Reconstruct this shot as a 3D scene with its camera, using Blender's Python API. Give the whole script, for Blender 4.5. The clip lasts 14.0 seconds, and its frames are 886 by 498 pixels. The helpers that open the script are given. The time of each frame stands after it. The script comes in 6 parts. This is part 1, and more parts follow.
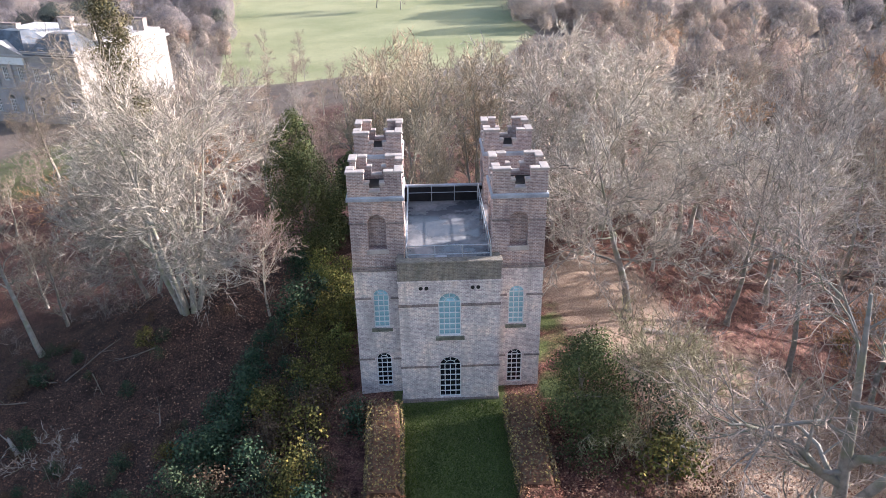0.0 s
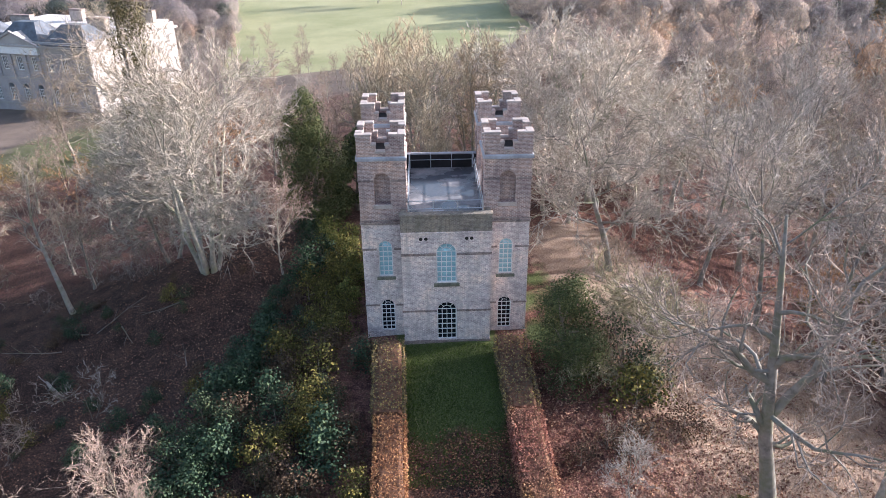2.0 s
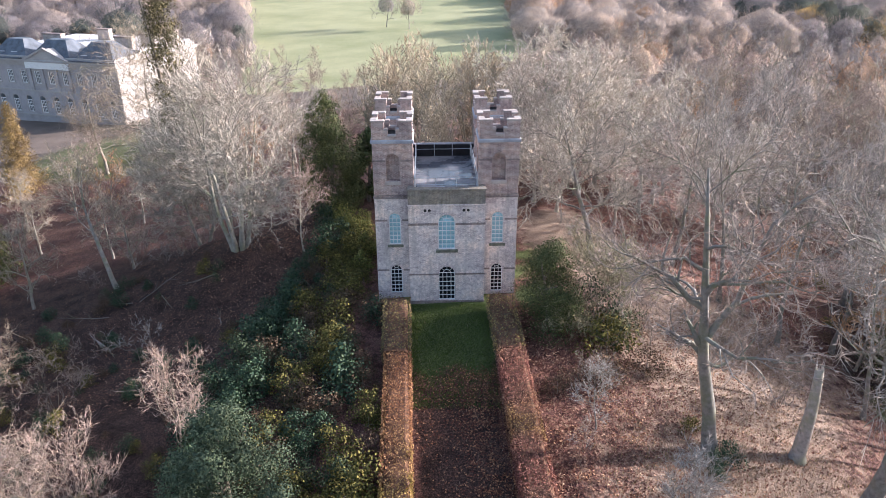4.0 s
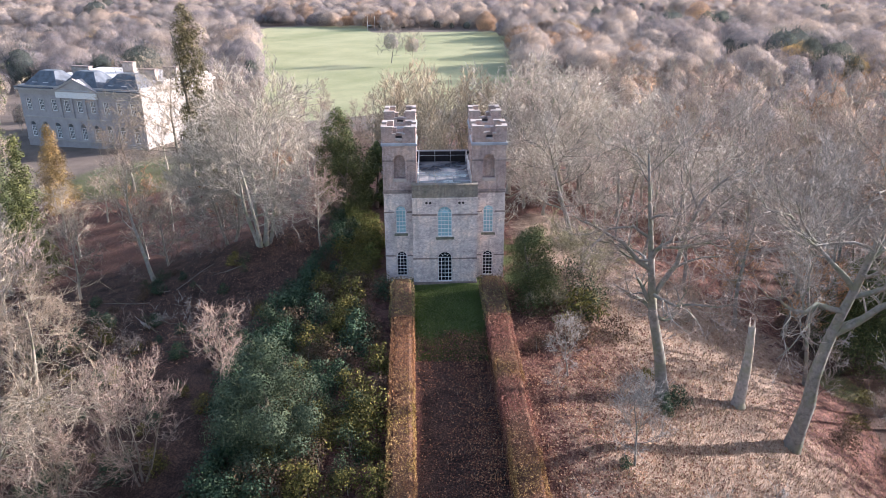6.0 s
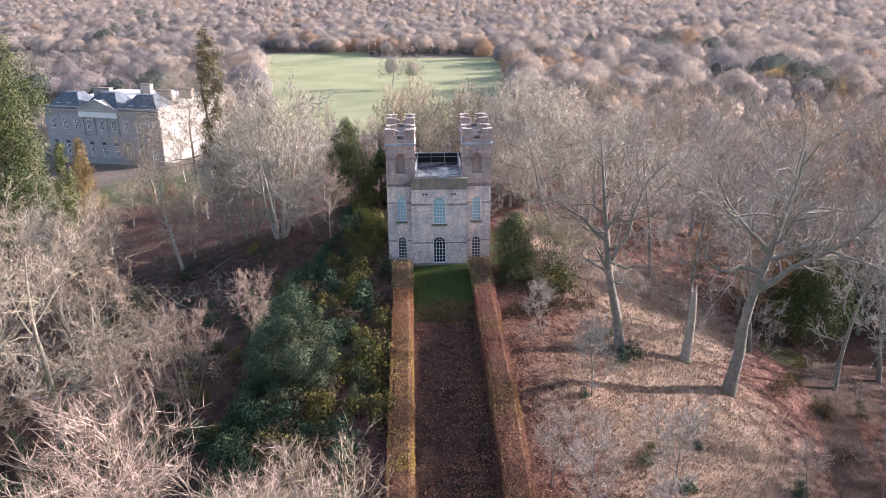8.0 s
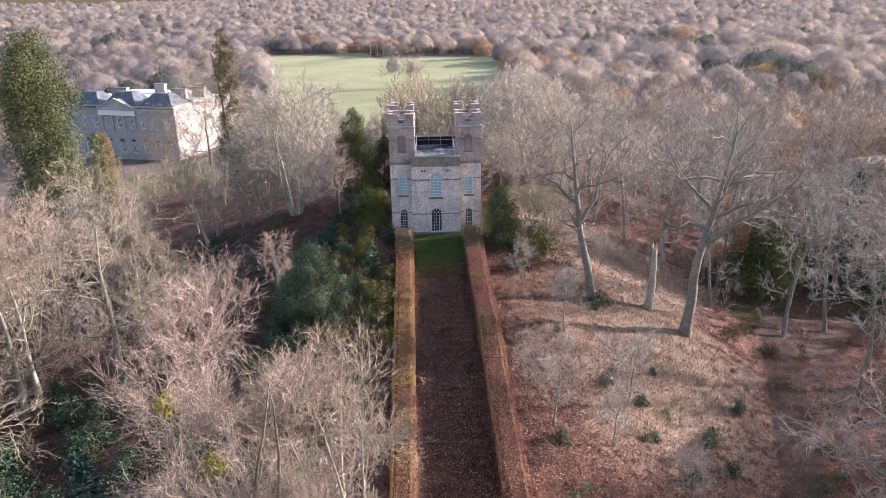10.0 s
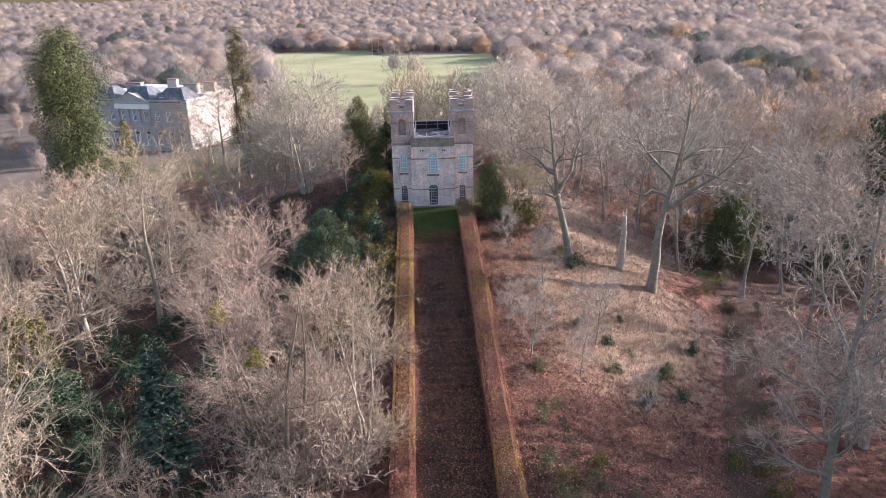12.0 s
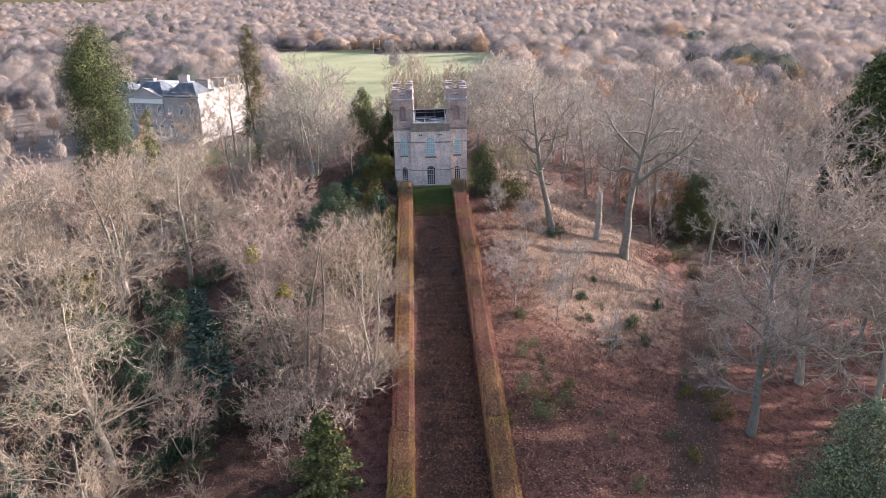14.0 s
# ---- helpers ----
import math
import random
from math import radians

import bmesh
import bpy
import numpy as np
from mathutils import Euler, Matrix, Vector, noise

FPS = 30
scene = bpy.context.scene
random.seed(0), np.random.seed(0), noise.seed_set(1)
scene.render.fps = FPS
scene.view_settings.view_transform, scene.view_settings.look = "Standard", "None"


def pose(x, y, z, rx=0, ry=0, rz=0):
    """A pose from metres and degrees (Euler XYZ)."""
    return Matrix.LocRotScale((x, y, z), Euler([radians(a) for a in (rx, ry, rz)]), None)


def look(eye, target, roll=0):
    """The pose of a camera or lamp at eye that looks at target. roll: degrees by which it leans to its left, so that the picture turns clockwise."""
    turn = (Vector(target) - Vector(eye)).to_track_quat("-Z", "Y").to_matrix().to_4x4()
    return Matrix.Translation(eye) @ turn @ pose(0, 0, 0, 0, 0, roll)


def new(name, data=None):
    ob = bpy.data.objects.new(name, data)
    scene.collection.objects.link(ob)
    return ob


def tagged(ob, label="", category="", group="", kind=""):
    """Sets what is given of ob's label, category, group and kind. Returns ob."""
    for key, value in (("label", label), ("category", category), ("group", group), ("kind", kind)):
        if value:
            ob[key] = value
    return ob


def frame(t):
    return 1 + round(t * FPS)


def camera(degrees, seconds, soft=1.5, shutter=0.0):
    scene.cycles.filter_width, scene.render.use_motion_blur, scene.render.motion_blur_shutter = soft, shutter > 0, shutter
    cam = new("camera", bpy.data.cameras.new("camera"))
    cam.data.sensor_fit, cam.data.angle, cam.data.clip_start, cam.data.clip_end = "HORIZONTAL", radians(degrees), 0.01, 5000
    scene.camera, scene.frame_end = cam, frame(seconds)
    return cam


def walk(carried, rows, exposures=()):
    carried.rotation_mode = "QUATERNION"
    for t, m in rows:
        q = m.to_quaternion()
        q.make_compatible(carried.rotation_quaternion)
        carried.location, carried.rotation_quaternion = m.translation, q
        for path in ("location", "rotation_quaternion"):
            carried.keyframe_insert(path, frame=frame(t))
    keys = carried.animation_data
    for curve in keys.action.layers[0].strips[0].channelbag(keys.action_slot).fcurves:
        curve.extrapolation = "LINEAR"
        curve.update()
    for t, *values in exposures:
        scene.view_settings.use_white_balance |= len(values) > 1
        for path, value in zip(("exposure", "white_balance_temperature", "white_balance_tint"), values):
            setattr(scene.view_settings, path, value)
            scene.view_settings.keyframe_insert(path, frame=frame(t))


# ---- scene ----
cam = camera(62.6, 14.0, 0.8)
PATH = [
    (0, (-0.117, -36.663, 28.093), (-0.124, -34.865, 27.216), -0.9),
    (0.5, (-0.157, -37.881, 28.063), (-0.161, -36.082, 27.188), -1.0),
    (1, (-0.145, -39.275, 28.038), (-0.148, -37.477, 27.161), -0.9),
    (1.5, (-0.074, -40.933, 28.016), (-0.078, -39.135, 27.138), -0.7),
    (2, (0.003, -42.82, 27.991), (-0.003, -41.025, 27.11), -0.7),
    (2.5, (0.075, -44.898, 27.969), (0.066, -43.099, 27.095), -0.7),
    (3, (0.154, -47.156, 27.949), (0.141, -45.349, 27.091), -0.7),
    (3.2, (0.191, -48.124, 27.944), (0.176, -46.314, 27.093), -0.6),
    (5.3, (0.646, -58.996, 27.813), (0.621, -57.147, 27.051), -0.4),
    (5.5, (0.696, -60.09, 27.811), (0.669, -58.238, 27.058), -0.4),
    (6, (0.839, -62.964, 27.813), (0.811, -61.101, 27.086), -0.4),
    (6.5, (0.996, -65.938, 27.817), (0.967, -64.065, 27.115), -0.6),
    (7, (1.165, -68.959, 27.824), (1.136, -67.079, 27.143), -0.5),
    (7.2, (1.241, -70.158, 27.826), (1.212, -68.275, 27.152), -0.4),
    (9.3, (2.129, -82.588, 27.879), (2.097, -80.699, 27.221), -0.9),
    (9.5, (2.215, -83.751, 27.88), (2.181, -81.862, 27.222), -1.0),
    (10, (2.436, -86.607, 27.88), (2.4, -84.719, 27.221), -1.1),
    (10.5, (2.651, -89.428, 27.883), (2.614, -87.541, 27.223), -1.1),
    (11, (2.862, -92.23, 27.889), (2.823, -90.343, 27.228), -1.1),
    (11.5, (3.082, -95.049, 27.897), (3.041, -93.163, 27.233), -1.1),
    (12, (3.319, -97.935, 27.908), (3.278, -96.048, 27.245), -1.3),
    (12.5, (3.543, -100.851, 27.918), (3.5, -98.965, 27.255), -1.4),
    (13, (3.739, -103.781, 27.927), (3.695, -101.895, 27.265), -1.5),
    (13.5, (3.906, -106.718, 27.935), (3.863, -104.831, 27.272), -1.5),
    (14, (4.06, -109.66, 27.939), (4.018, -107.773, 27.276), -1.3),
]
walk(cam, [(t, look(eye, target, roll)) for t, eye, target, roll in PATH], [(0, 1.72, 6030, 18), (6, 1.75, 6000, 19), (9, 1.64, 6150, 21), (12, 1.64, 6200, 22), (14, 1.7, 6230, 22)])
# ---- world, sun ----
SUN_AZ, SUN_EL = radians(17.0), radians(17.0)
world = bpy.data.worlds.new("sky")
scene.world = world
world.use_nodes = True
wn = world.node_tree.nodes
sky = wn.new("ShaderNodeTexSky")
sky.sky_type, sky.sun_disc = "NISHITA", False
sky.sun_elevation, sky.sun_rotation = SUN_EL, math.pi / 2 - SUN_AZ
sky.air_density, sky.dust_density, sky.ozone_density = 1.2, 2.5, 1.0
world.node_tree.links.new(sky.outputs[0], wn["Background"].inputs[0])
wn["Background"].inputs[1].default_value = 0.113
sun = bpy.data.lights.new("sun", "SUN")
sun.energy, sun.angle, sun.color = 4.25, radians(0.6), (1.0, 0.93, 0.85)
sun_ob = new("sun", sun)
to_sun = Vector((math.cos(SUN_AZ) * math.cos(SUN_EL), math.sin(SUN_AZ) * math.cos(SUN_EL), math.sin(SUN_EL)))
sun_ob.matrix_world = look(to_sun * 200, (0, 0, 0))


# ---- materials ----
class Mat:
    """A node material, built step by step."""

    def __init__(self, name, rough=0.9):
        self.m = bpy.data.materials.new(name)
        self.m.use_nodes = True
        self.t = self.m.node_tree
        self.b = self.t.nodes["Principled BSDF"]
        self.b.inputs["Roughness"].default_value = rough
        self.b.inputs["Specular IOR Level"].default_value = 0.25

    def node(self, kind, **sets):
        n = self.t.nodes.new(kind)
        for k, v in sets.items():
            n.inputs[k.replace("_", " ")].default_value = v
        return n

    def link(self, a, b):
        self.t.links.new(a, b)

    def coords(self):
        return self.t.nodes.new("ShaderNodeTexCoord").outputs["Object"]

    def noise(self, scale, detail=4.0, rough=0.6, vec=None):
        n = self.node("ShaderNodeTexNoise", Scale=scale, Detail=detail, Roughness=rough)
        self.link(vec or self.coords(), n.inputs["Vector"])
        return n.outputs["Fac"]

    def ramp(self, fac, stops):
        n = self.t.nodes.new("ShaderNodeValToRGB")
        e = n.color_ramp.elements
        while len(e) < len(stops):
            e.new(0.5)
        for q, (pos, col) in zip(e, stops):
            q.position, q.color = pos, (*col, 1)
        self.link(fac, n.inputs[0])
        return n.outputs[0]

    def mix(self, fac, a, b, mode="MIX"):
        n = self.t.nodes.new("ShaderNodeMix")
        n.data_type, n.blend_type = "RGBA", mode
        for k, v in ((0, fac), (6, a), (7, b)):
            if isinstance(v, (int, float)):
                n.inputs[k].default_value = v
            elif isinstance(v, tuple):
                n.inputs[k].default_value = (*v, 1)
            else:
                self.link(v, n.inputs[k])
        return n.outputs[2]

    def rand(self):
        return self.t.nodes.new("ShaderNodeObjectInfo").outputs["Random"]

    def island(self):
        return self.t.nodes.new("ShaderNodeNewGeometry").outputs["Random Per Island"]

    def attr(self, name):
        n = self.t.nodes.new("ShaderNodeAttribute")
        n.attribute_name = name
        return n.outputs["Fac"]

    def bump(self, fac, strength=0.4, dist=0.05):
        n = self.node("ShaderNodeBump", Strength=strength, Distance=dist)
        self.link(fac, n.inputs["Height"])
        self.link(n.outputs[0], self.b.inputs["Normal"])

    def out(self, col):
        self.link(col, self.b.inputs["Base Color"])
        return self.m


def shade(c, k):
    return tuple(min(1.0, v * k) for v in c)


def make_bark(name, c):
    m = Mat(name, 0.92)
    n = m.noise(3.0, 5)
    col = m.ramp(n, [(0.25, shade(c, 0.5)), (0.5, c), (0.75, shade(c, 1.35))])
    moss = m.ramp(m.noise(0.7, 3), [(0.45, (0, 0, 0)), (0.7, (1, 1, 1))])
    col = m.mix(moss, col, (c[0] * 0.75, c[1] * 0.86, c[2] * 0.62))
    m.bump(m.noise(14, 4), 0.5, 0.03)
    return m.out(col)


def make_twig(name, c):
    m = Mat(name, 0.9)
    col = m.ramp(m.island(), [(0.0, shade(c, 0.5)), (0.5, c), (1.0, shade(c, 1.4))])
    hue = m.ramp(m.rand(), [(0.0, (0.95, 0.98, 0.98)), (0.5, (1, 1, 1)), (1.0, (1.05, 0.99, 0.97))])
    return m.out(m.mix(1.0, col, hue, "MULTIPLY"))


def make_leaf(name, c, d, gloss=0.8):
    m = Mat(name, gloss)
    m.b.inputs["Specular IOR Level"].default_value = 0.12
    mid = tuple((a + b) / 2 for a, b in zip(c, d))
    col = m.ramp(m.island(), [(0.0, shade(c, 0.75)), (0.4, c), (0.8, mid), (1.0, d)])
    patch = m.ramp(m.noise(0.45, 4, 0.65), [(0.32, (0.68, 0.70, 0.70)), (0.5, (1, 1, 1)), (0.68, (1.3, 1.24, 1.05))])
    return m.out(m.mix(1.0, col, patch, "MULTIPLY"))


def make_puff(name, c, fine=5.0, open_share=0.5):
    """A porous mass of bare twigs that lets light through, uneven from tree to tree."""
    m = Mat(name, 1.0)
    m.b.inputs["Specular IOR Level"].default_value = 0.0
    pos = m.t.nodes.new("ShaderNodeNewGeometry").outputs["Position"]
    col = m.ramp(m.noise(0.7, 4, 0.75, pos), [(0.32, shade(c, 0.74)), (0.5, c), (0.68, shade(c, 1.22))])
    tree = m.ramp(m.noise(0.10, 3, 0.7, pos), [(0.36, (0.74, 0.75, 0.80)), (0.5, (1, 1, 1)), (0.64, (1.26, 1.2, 1.12))])
    tint = m.ramp(m.noise(0.02, 3, 0.7, pos), [(0.32, (0.84, 0.86, 0.92)), (0.5, (1, 1, 1)), (0.68, (1.14, 1.02, 0.90))])
    col = m.mix(1.0, m.mix(1.0, col, tree, "MULTIPLY"), tint, "MULTIPLY")
    through_light = m.t.nodes.new("ShaderNodeBsdfTranslucent")
    m.link(col, through_light.inputs[0])
    both = m.t.nodes.new("ShaderNodeMixShader")
    both.inputs[0].default_value = 0.45
    m.link(m.b.outputs[0], both.inputs[1])
    m.link(through_light.outputs[0], both.inputs[2])
    gaps = m.ramp(m.noise(fine, 3, 0.7, pos), [(open_share - 0.12, (0, 0, 0)), (open_share + 0.12, (1, 1, 1))])
    clear = m.t.nodes.new("ShaderNodeBsdfTransparent")
    whole = m.t.nodes.new("ShaderNodeMixShader")
    m.link(gaps, whole.inputs[0])
    m.link(clear.outputs[0], whole.inputs[1])
    m.link(both.outputs[0], whole.inputs[2])
    m.link(whole.outputs[0], m.t.nodes["Material Output"].inputs[0])
    return m.out(col)


def make_brick(name, a, b, mortar, soot):
    m = Mat(name, 0.9)
    geo = m.t.nodes.new("ShaderNodeNewGeometry")
    sep = m.t.nodes.new("ShaderNodeSeparateXYZ")
    m.link(geo.outputs["Position"], sep.inputs[0])
    add = m.t.nodes.new("ShaderNodeMath")
    m.link(sep.outputs[0], add.inputs[0])
    m.link(sep.outputs[1], add.inputs[1])
    com = m.t.nodes.new("ShaderNodeCombineXYZ")
    m.link(add.outputs[0], com.inputs[0])
    m.link(sep.outputs[2], com.inputs[1])
    br = m.node("ShaderNodeTexBrick", Color1=(*a, 1), Color2=(*b, 1), Mortar=(*mortar, 1), Scale=1.0, Mortar_Size=0.018, Bias=0.0, Brick_Width=0.26, Row_Height=0.09)
    wav = m.node("ShaderNodeVectorMath")
    wav.operation = "MULTIPLY_ADD"
    nz = m.node("ShaderNodeTexNoise", Scale=1.7, Detail=3.0)
    m.link(geo.outputs["Position"], nz.inputs["Vector"])
    m.link(nz.outputs["Color"], wav.inputs[0])
    wav.inputs[1].default_value = (0.10, 0.07, 0)
    m.link(com.outputs[0], wav.inputs[2])
    m.link(wav.outputs[0], br.inputs["Vector"])
    pos = geo.outputs["Position"]
    big = m.ramp(m.noise(0.55, 5, 0.65, pos), [(0.28, (0.62, 0.60, 0.64)), (0.48, (1, 1, 1)), (0.68, (1.3, 1.2, 1.08))])
    col = m.mix(1.0, br.outputs[0], big, "MULTIPLY")
    fine = m.ramp(m.noise(5.0, 5, 0.7, pos), [(0.3, (0.5, 0.48, 0.5)), (0.7, (1.32, 1.28, 1.24))])
    col = m.mix(0.8, col, fine, "MULTIPLY")
    str_map = m.node("ShaderNodeMapping", Scale=(2.2, 2.2, 0.25))
    m.link(pos, str_map.inputs[0])
    streak = m.ramp(m.noise(1.0, 4, 0.6, str_map.outputs[0]), [(0.5, (0, 0, 0)), (0.72, (1, 1, 1))])
    damp = m.node("ShaderNodeMath")
    damp.operation = "MULTIPLY"
    damp.inputs[1].default_value = 0.5
    m.link(streak, damp.inputs[0])
    col = m.mix(damp.outputs[0], col, soot)
    m.bump(br.outputs["Fac"], -0.35, 0.02)
    return m.out(col)


def make_plain(name, c, rough=0.7, vary=0.25, scale=2.0, metal=0.0):
    m = Mat(name, rough)
    m.b.inputs["Metallic"].default_value = metal
    n = m.ramp(m.noise(scale, 5), [(0.3, shade(c, 1 - vary)), (0.7, shade(c, 1 + vary))])
    f = m.ramp(m.noise(scale * 9, 4), [(0.3, (0.86, 0.86, 0.86)), (0.7, (1.1, 1.1, 1.1))])
    m.bump(m.noise(scale * 8, 3), 0.2, 0.01)
    return m.out(m.mix(1.0, n, f, "MULTIPLY"))


BRICK_LOW = make_brick("pale_brick", (0.68, 0.60, 0.595), (0.47, 0.395, 0.40), (0.76, 0.72, 0.70), (0.36, 0.33, 0.31))
BRICK_TOP = make_brick("dark_brick", (0.41, 0.30, 0.285), (0.27, 0.195, 0.19), (0.54, 0.475, 0.455), (0.16, 0.13, 0.13))
MOSSY = make_brick("mossy_brick", (0.27, 0.245, 0.21), (0.19, 0.175, 0.15), (0.30, 0.28, 0.25), (0.10, 0.10, 0.07))
BAND = make_brick("band_brick", (0.27, 0.215, 0.205), (0.20, 0.165, 0.16), (0.32, 0.28, 0.27), (0.10, 0.09, 0.085))
STONE = make_plain("coping_stone", (0.37, 0.325, 0.305), 0.85, 0.3, 1.6)
LEAD = make_plain("lead_sheet", (0.33, 0.35, 0.40), 0.6, 0.25, 1.2)
def make_felt():
    """Flat roof felt with standing water in the hollows."""
    m = Mat("roof_felt", 0.5)
    n = m.noise(0.45, 4, 0.55)
    wet = m.ramp(n, [(0.47, (0.12, 0.12, 0.12)), (0.53, (0.55, 0.55, 0.55))])
    m.link(wet, m.b.inputs["Roughness"])
    m.b.inputs["Specular IOR Level"].default_value = 0.5
    return m.out(m.mix(1.0, m.ramp(n, [(0.4, (0.085, 0.09, 0.105)), (0.52, (0.11, 0.115, 0.13)), (0.6, (0.25, 0.25, 0.26))]), m.ramp(m.noise(6, 4), [(0.3, (0.8, 0.8, 0.8)), (0.7, (1.15, 1.15, 1.15))]), "MULTIPLY"))


FELT = make_felt()
BLACK = make_plain("black_felt", (0.02, 0.02, 0.024), 0.75, 0.4, 1.5)
# Near-black colour stands for the shade inside turret tops and holes.
DARK = make_plain("hollow_shade", (0.03, 0.028, 0.027), 0.95, 0.3)
STEEL = make_plain("galvanised_steel", (0.50, 0.54, 0.60), 0.4, 0.15, 3.0, 0.6)
WHITE = make_plain("white_paint", (0.74, 0.75, 0.76), 0.5, 0.08, 3.0)
SILL = make_plain("mossy_sill", (0.17, 0.17, 0.135), 0.9, 0.4, 3.0)
ASHLAR = make_plain("grey_render", (0.36, 0.345, 0.36), 0.85, 0.16, 0.5)
ASHLAR_L = make_plain("pale_stucco", (0.38, 0.362, 0.355), 0.8, 0.1, 0.5)
SLATE = make_plain("roof_slate", (0.10, 0.115, 0.14), 0.5, 0.4, 0.6)
LEADW = make_plain("pale_flat_roof", (0.55, 0.53, 0.52), 0.6, 0.2, 0.4)


def make_glass(name, c, rough=0.08):
    m = Mat(name, rough)
    m.b.inputs["Specular IOR Level"].default_value = 0.5
    return m.out(m.ramp(m.noise(1.5, 3), [(0.3, shade(c, 0.6)), (0.7, shade(c, 1.5))]))


PANE_DARK = make_glass("dark_glass", (0.012, 0.015, 0.022))
# Upper panes' pale blue stands for sky reflection and a painted blind.
PANE_SKY = make_glass("sky_tinted_glass", (0.33, 0.55, 0.62), 0.2)
PANE_FAR = make_glass("far_glass", (0.10, 0.115, 0.13), 0.15)

BARK_GREY = make_bark("grey_beech_bark", (0.215, 0.20, 0.185))
BARK_PALE = make_bark("pale_bark", (0.36, 0.325, 0.285))
BARK_BROWN = make_bark("brown_bark", (0.22, 0.18, 0.155))
BARK_OAK = make_bark("oak_bark", (0.27, 0.24, 0.205))
BARK_DEAD = make_bark("bleached_dead_wood", (0.34, 0.295, 0.27))
TWIG_GREY = make_twig("grey_twigs", (0.37, 0.33, 0.3))
TWIG_BEECH = make_twig("brown_beech_twigs", (0.36, 0.3, 0.26))
TWIG_PALE = make_twig("pale_twigs", (0.405, 0.36, 0.308))
TWIG_BEIGE = make_twig("beige_twigs", (0.345, 0.285, 0.222))
TWIG_PINK = make_twig("pinkish_twigs", (0.365, 0.28, 0.235))
TWIG_OAK = make_twig("oak_twigs", (0.32, 0.265, 0.205))
TWIG_SAND = make_twig("sandy_coppice_twigs", (0.47, 0.395, 0.29))
TWIG_FROST = make_twig("frosted_pale_twigs", (0.50, 0.455, 0.395))
TWIG_OLIVE = make_twig("olive_thorn_twigs", (0.33, 0.29, 0.185))
TWIG_RUST = make_twig("russet_leafy_twigs", (0.42, 0.24, 0.13))
LEAF_YEW = make_leaf("yew_needles", (0.07, 0.092, 0.038), (0.18, 0.185, 0.078))
LEAF_HOLLY = make_leaf("holly_leaves", (0.07, 0.10, 0.062), (0.16, 0.19, 0.12), 0.8)
LEAF_RHODO = make_leaf("laurel_leaves", (0.034, 0.066, 0.040), (0.10, 0.145, 0.075), 0.5)
LEAF_OLIVE = make_leaf("olive_yellow_leaves", (0.09, 0.088, 0.028), (0.30, 0.24, 0.07))
LEAF_BRAMBLE = make_leaf("bramble_leaves", (0.10, 0.125, 0.06), (0.24, 0.25, 0.13))
# Yellow-green leaves, brightened to put sunlight into their colour.
LEAF_LIME_SUN = make_leaf("sun_bright_lime_leaves", (0.15, 0.17, 0.05), (0.38, 0.33, 0.10))
# Lighter copy of the holly leaves, with sunlight put into the colour.
LEAF_SUN_HOLLY = make_leaf("sunlit_holly_leaves", (0.12, 0.15, 0.085), (0.30, 0.33, 0.21), 0.5)
LEAF_BROWN = make_leaf("brown_bracken", (0.10, 0.068, 0.046), (0.20, 0.135, 0.085), 0.9)
LEAF_CYPRESS = make_leaf("cypress_sprays", (0.095, 0.11, 0.045), (0.19, 0.185, 0.07))
LEAF_REDWOOD = make_leaf("wellingtonia_sprays", (0.06, 0.08, 0.036), (0.155, 0.16, 0.068))
LEAF_SPRUCE = make_leaf("blue_green_needles", (0.045, 0.08, 0.066), (0.135, 0.195, 0.16))
LEAF_GOLD = make_leaf("golden_leaves", (0.34, 0.23, 0.10), (0.46, 0.34, 0.16))
LEAF_MISTLE = make_leaf("yellow_green_mistletoe", (0.25, 0.22, 0.04), (0.36, 0.31, 0.06))
GRASS_B = make_leaf("grass_blades", (0.055, 0.085, 0.02), (0.11, 0.155, 0.03), 0.7)
LEAF_LARCH = make_leaf("brownish_conifer_sprays", (0.085, 0.078, 0.042), (0.19, 0.165, 0.085), 0.9)
LEAF_DULL = make_leaf("grey_green_leaves", (0.05, 0.075, 0.042), (0.125, 0.15, 0.08))
HEDGE_THIN = make_leaf("thin_hedge_leaves", (0.15, 0.115, 0.08), (0.42, 0.32, 0.11))
STRAW = make_leaf("dry_grass", (0.30, 0.22, 0.16), (0.42, 0.325, 0.245), 0.9)


def make_beech(name, warm=(1, 1, 1)):
    m = Mat(name, 0.85)
    col = m.ramp(m.island(), [(0.0, (0.12, 0.062, 0.045)), (0.4, (0.25, 0.122, 0.078)), (0.75, (0.37, 0.20, 0.12)), (1.0, (0.50, 0.31, 0.18))])
    geo = m.t.nodes.new("ShaderNodeNewGeometry").outputs["Position"]
    patch = m.ramp(m.noise(0.16, 3, 0.6, geo), [(0.40, (0.92, 0.78, 0.86)), (0.5, (1, 1, 1)), (0.60, (1.1, 1.28, 0.8))])
    return m.out(m.mix(1.0, m.mix(1.0, col, patch, "MULTIPLY"), warm, "MULTIPLY"))


BEECH = make_beech("copper_beech_leaves", (1.0, 0.92, 1.0))
BEECH_GOLD = make_beech("golden_beech_leaves", (1.12, 1.2, 0.86))
BEECH_CORE = make_plain("hedge_inside", (0.15, 0.08, 0.05), 0.95, 0.5, 3.0)


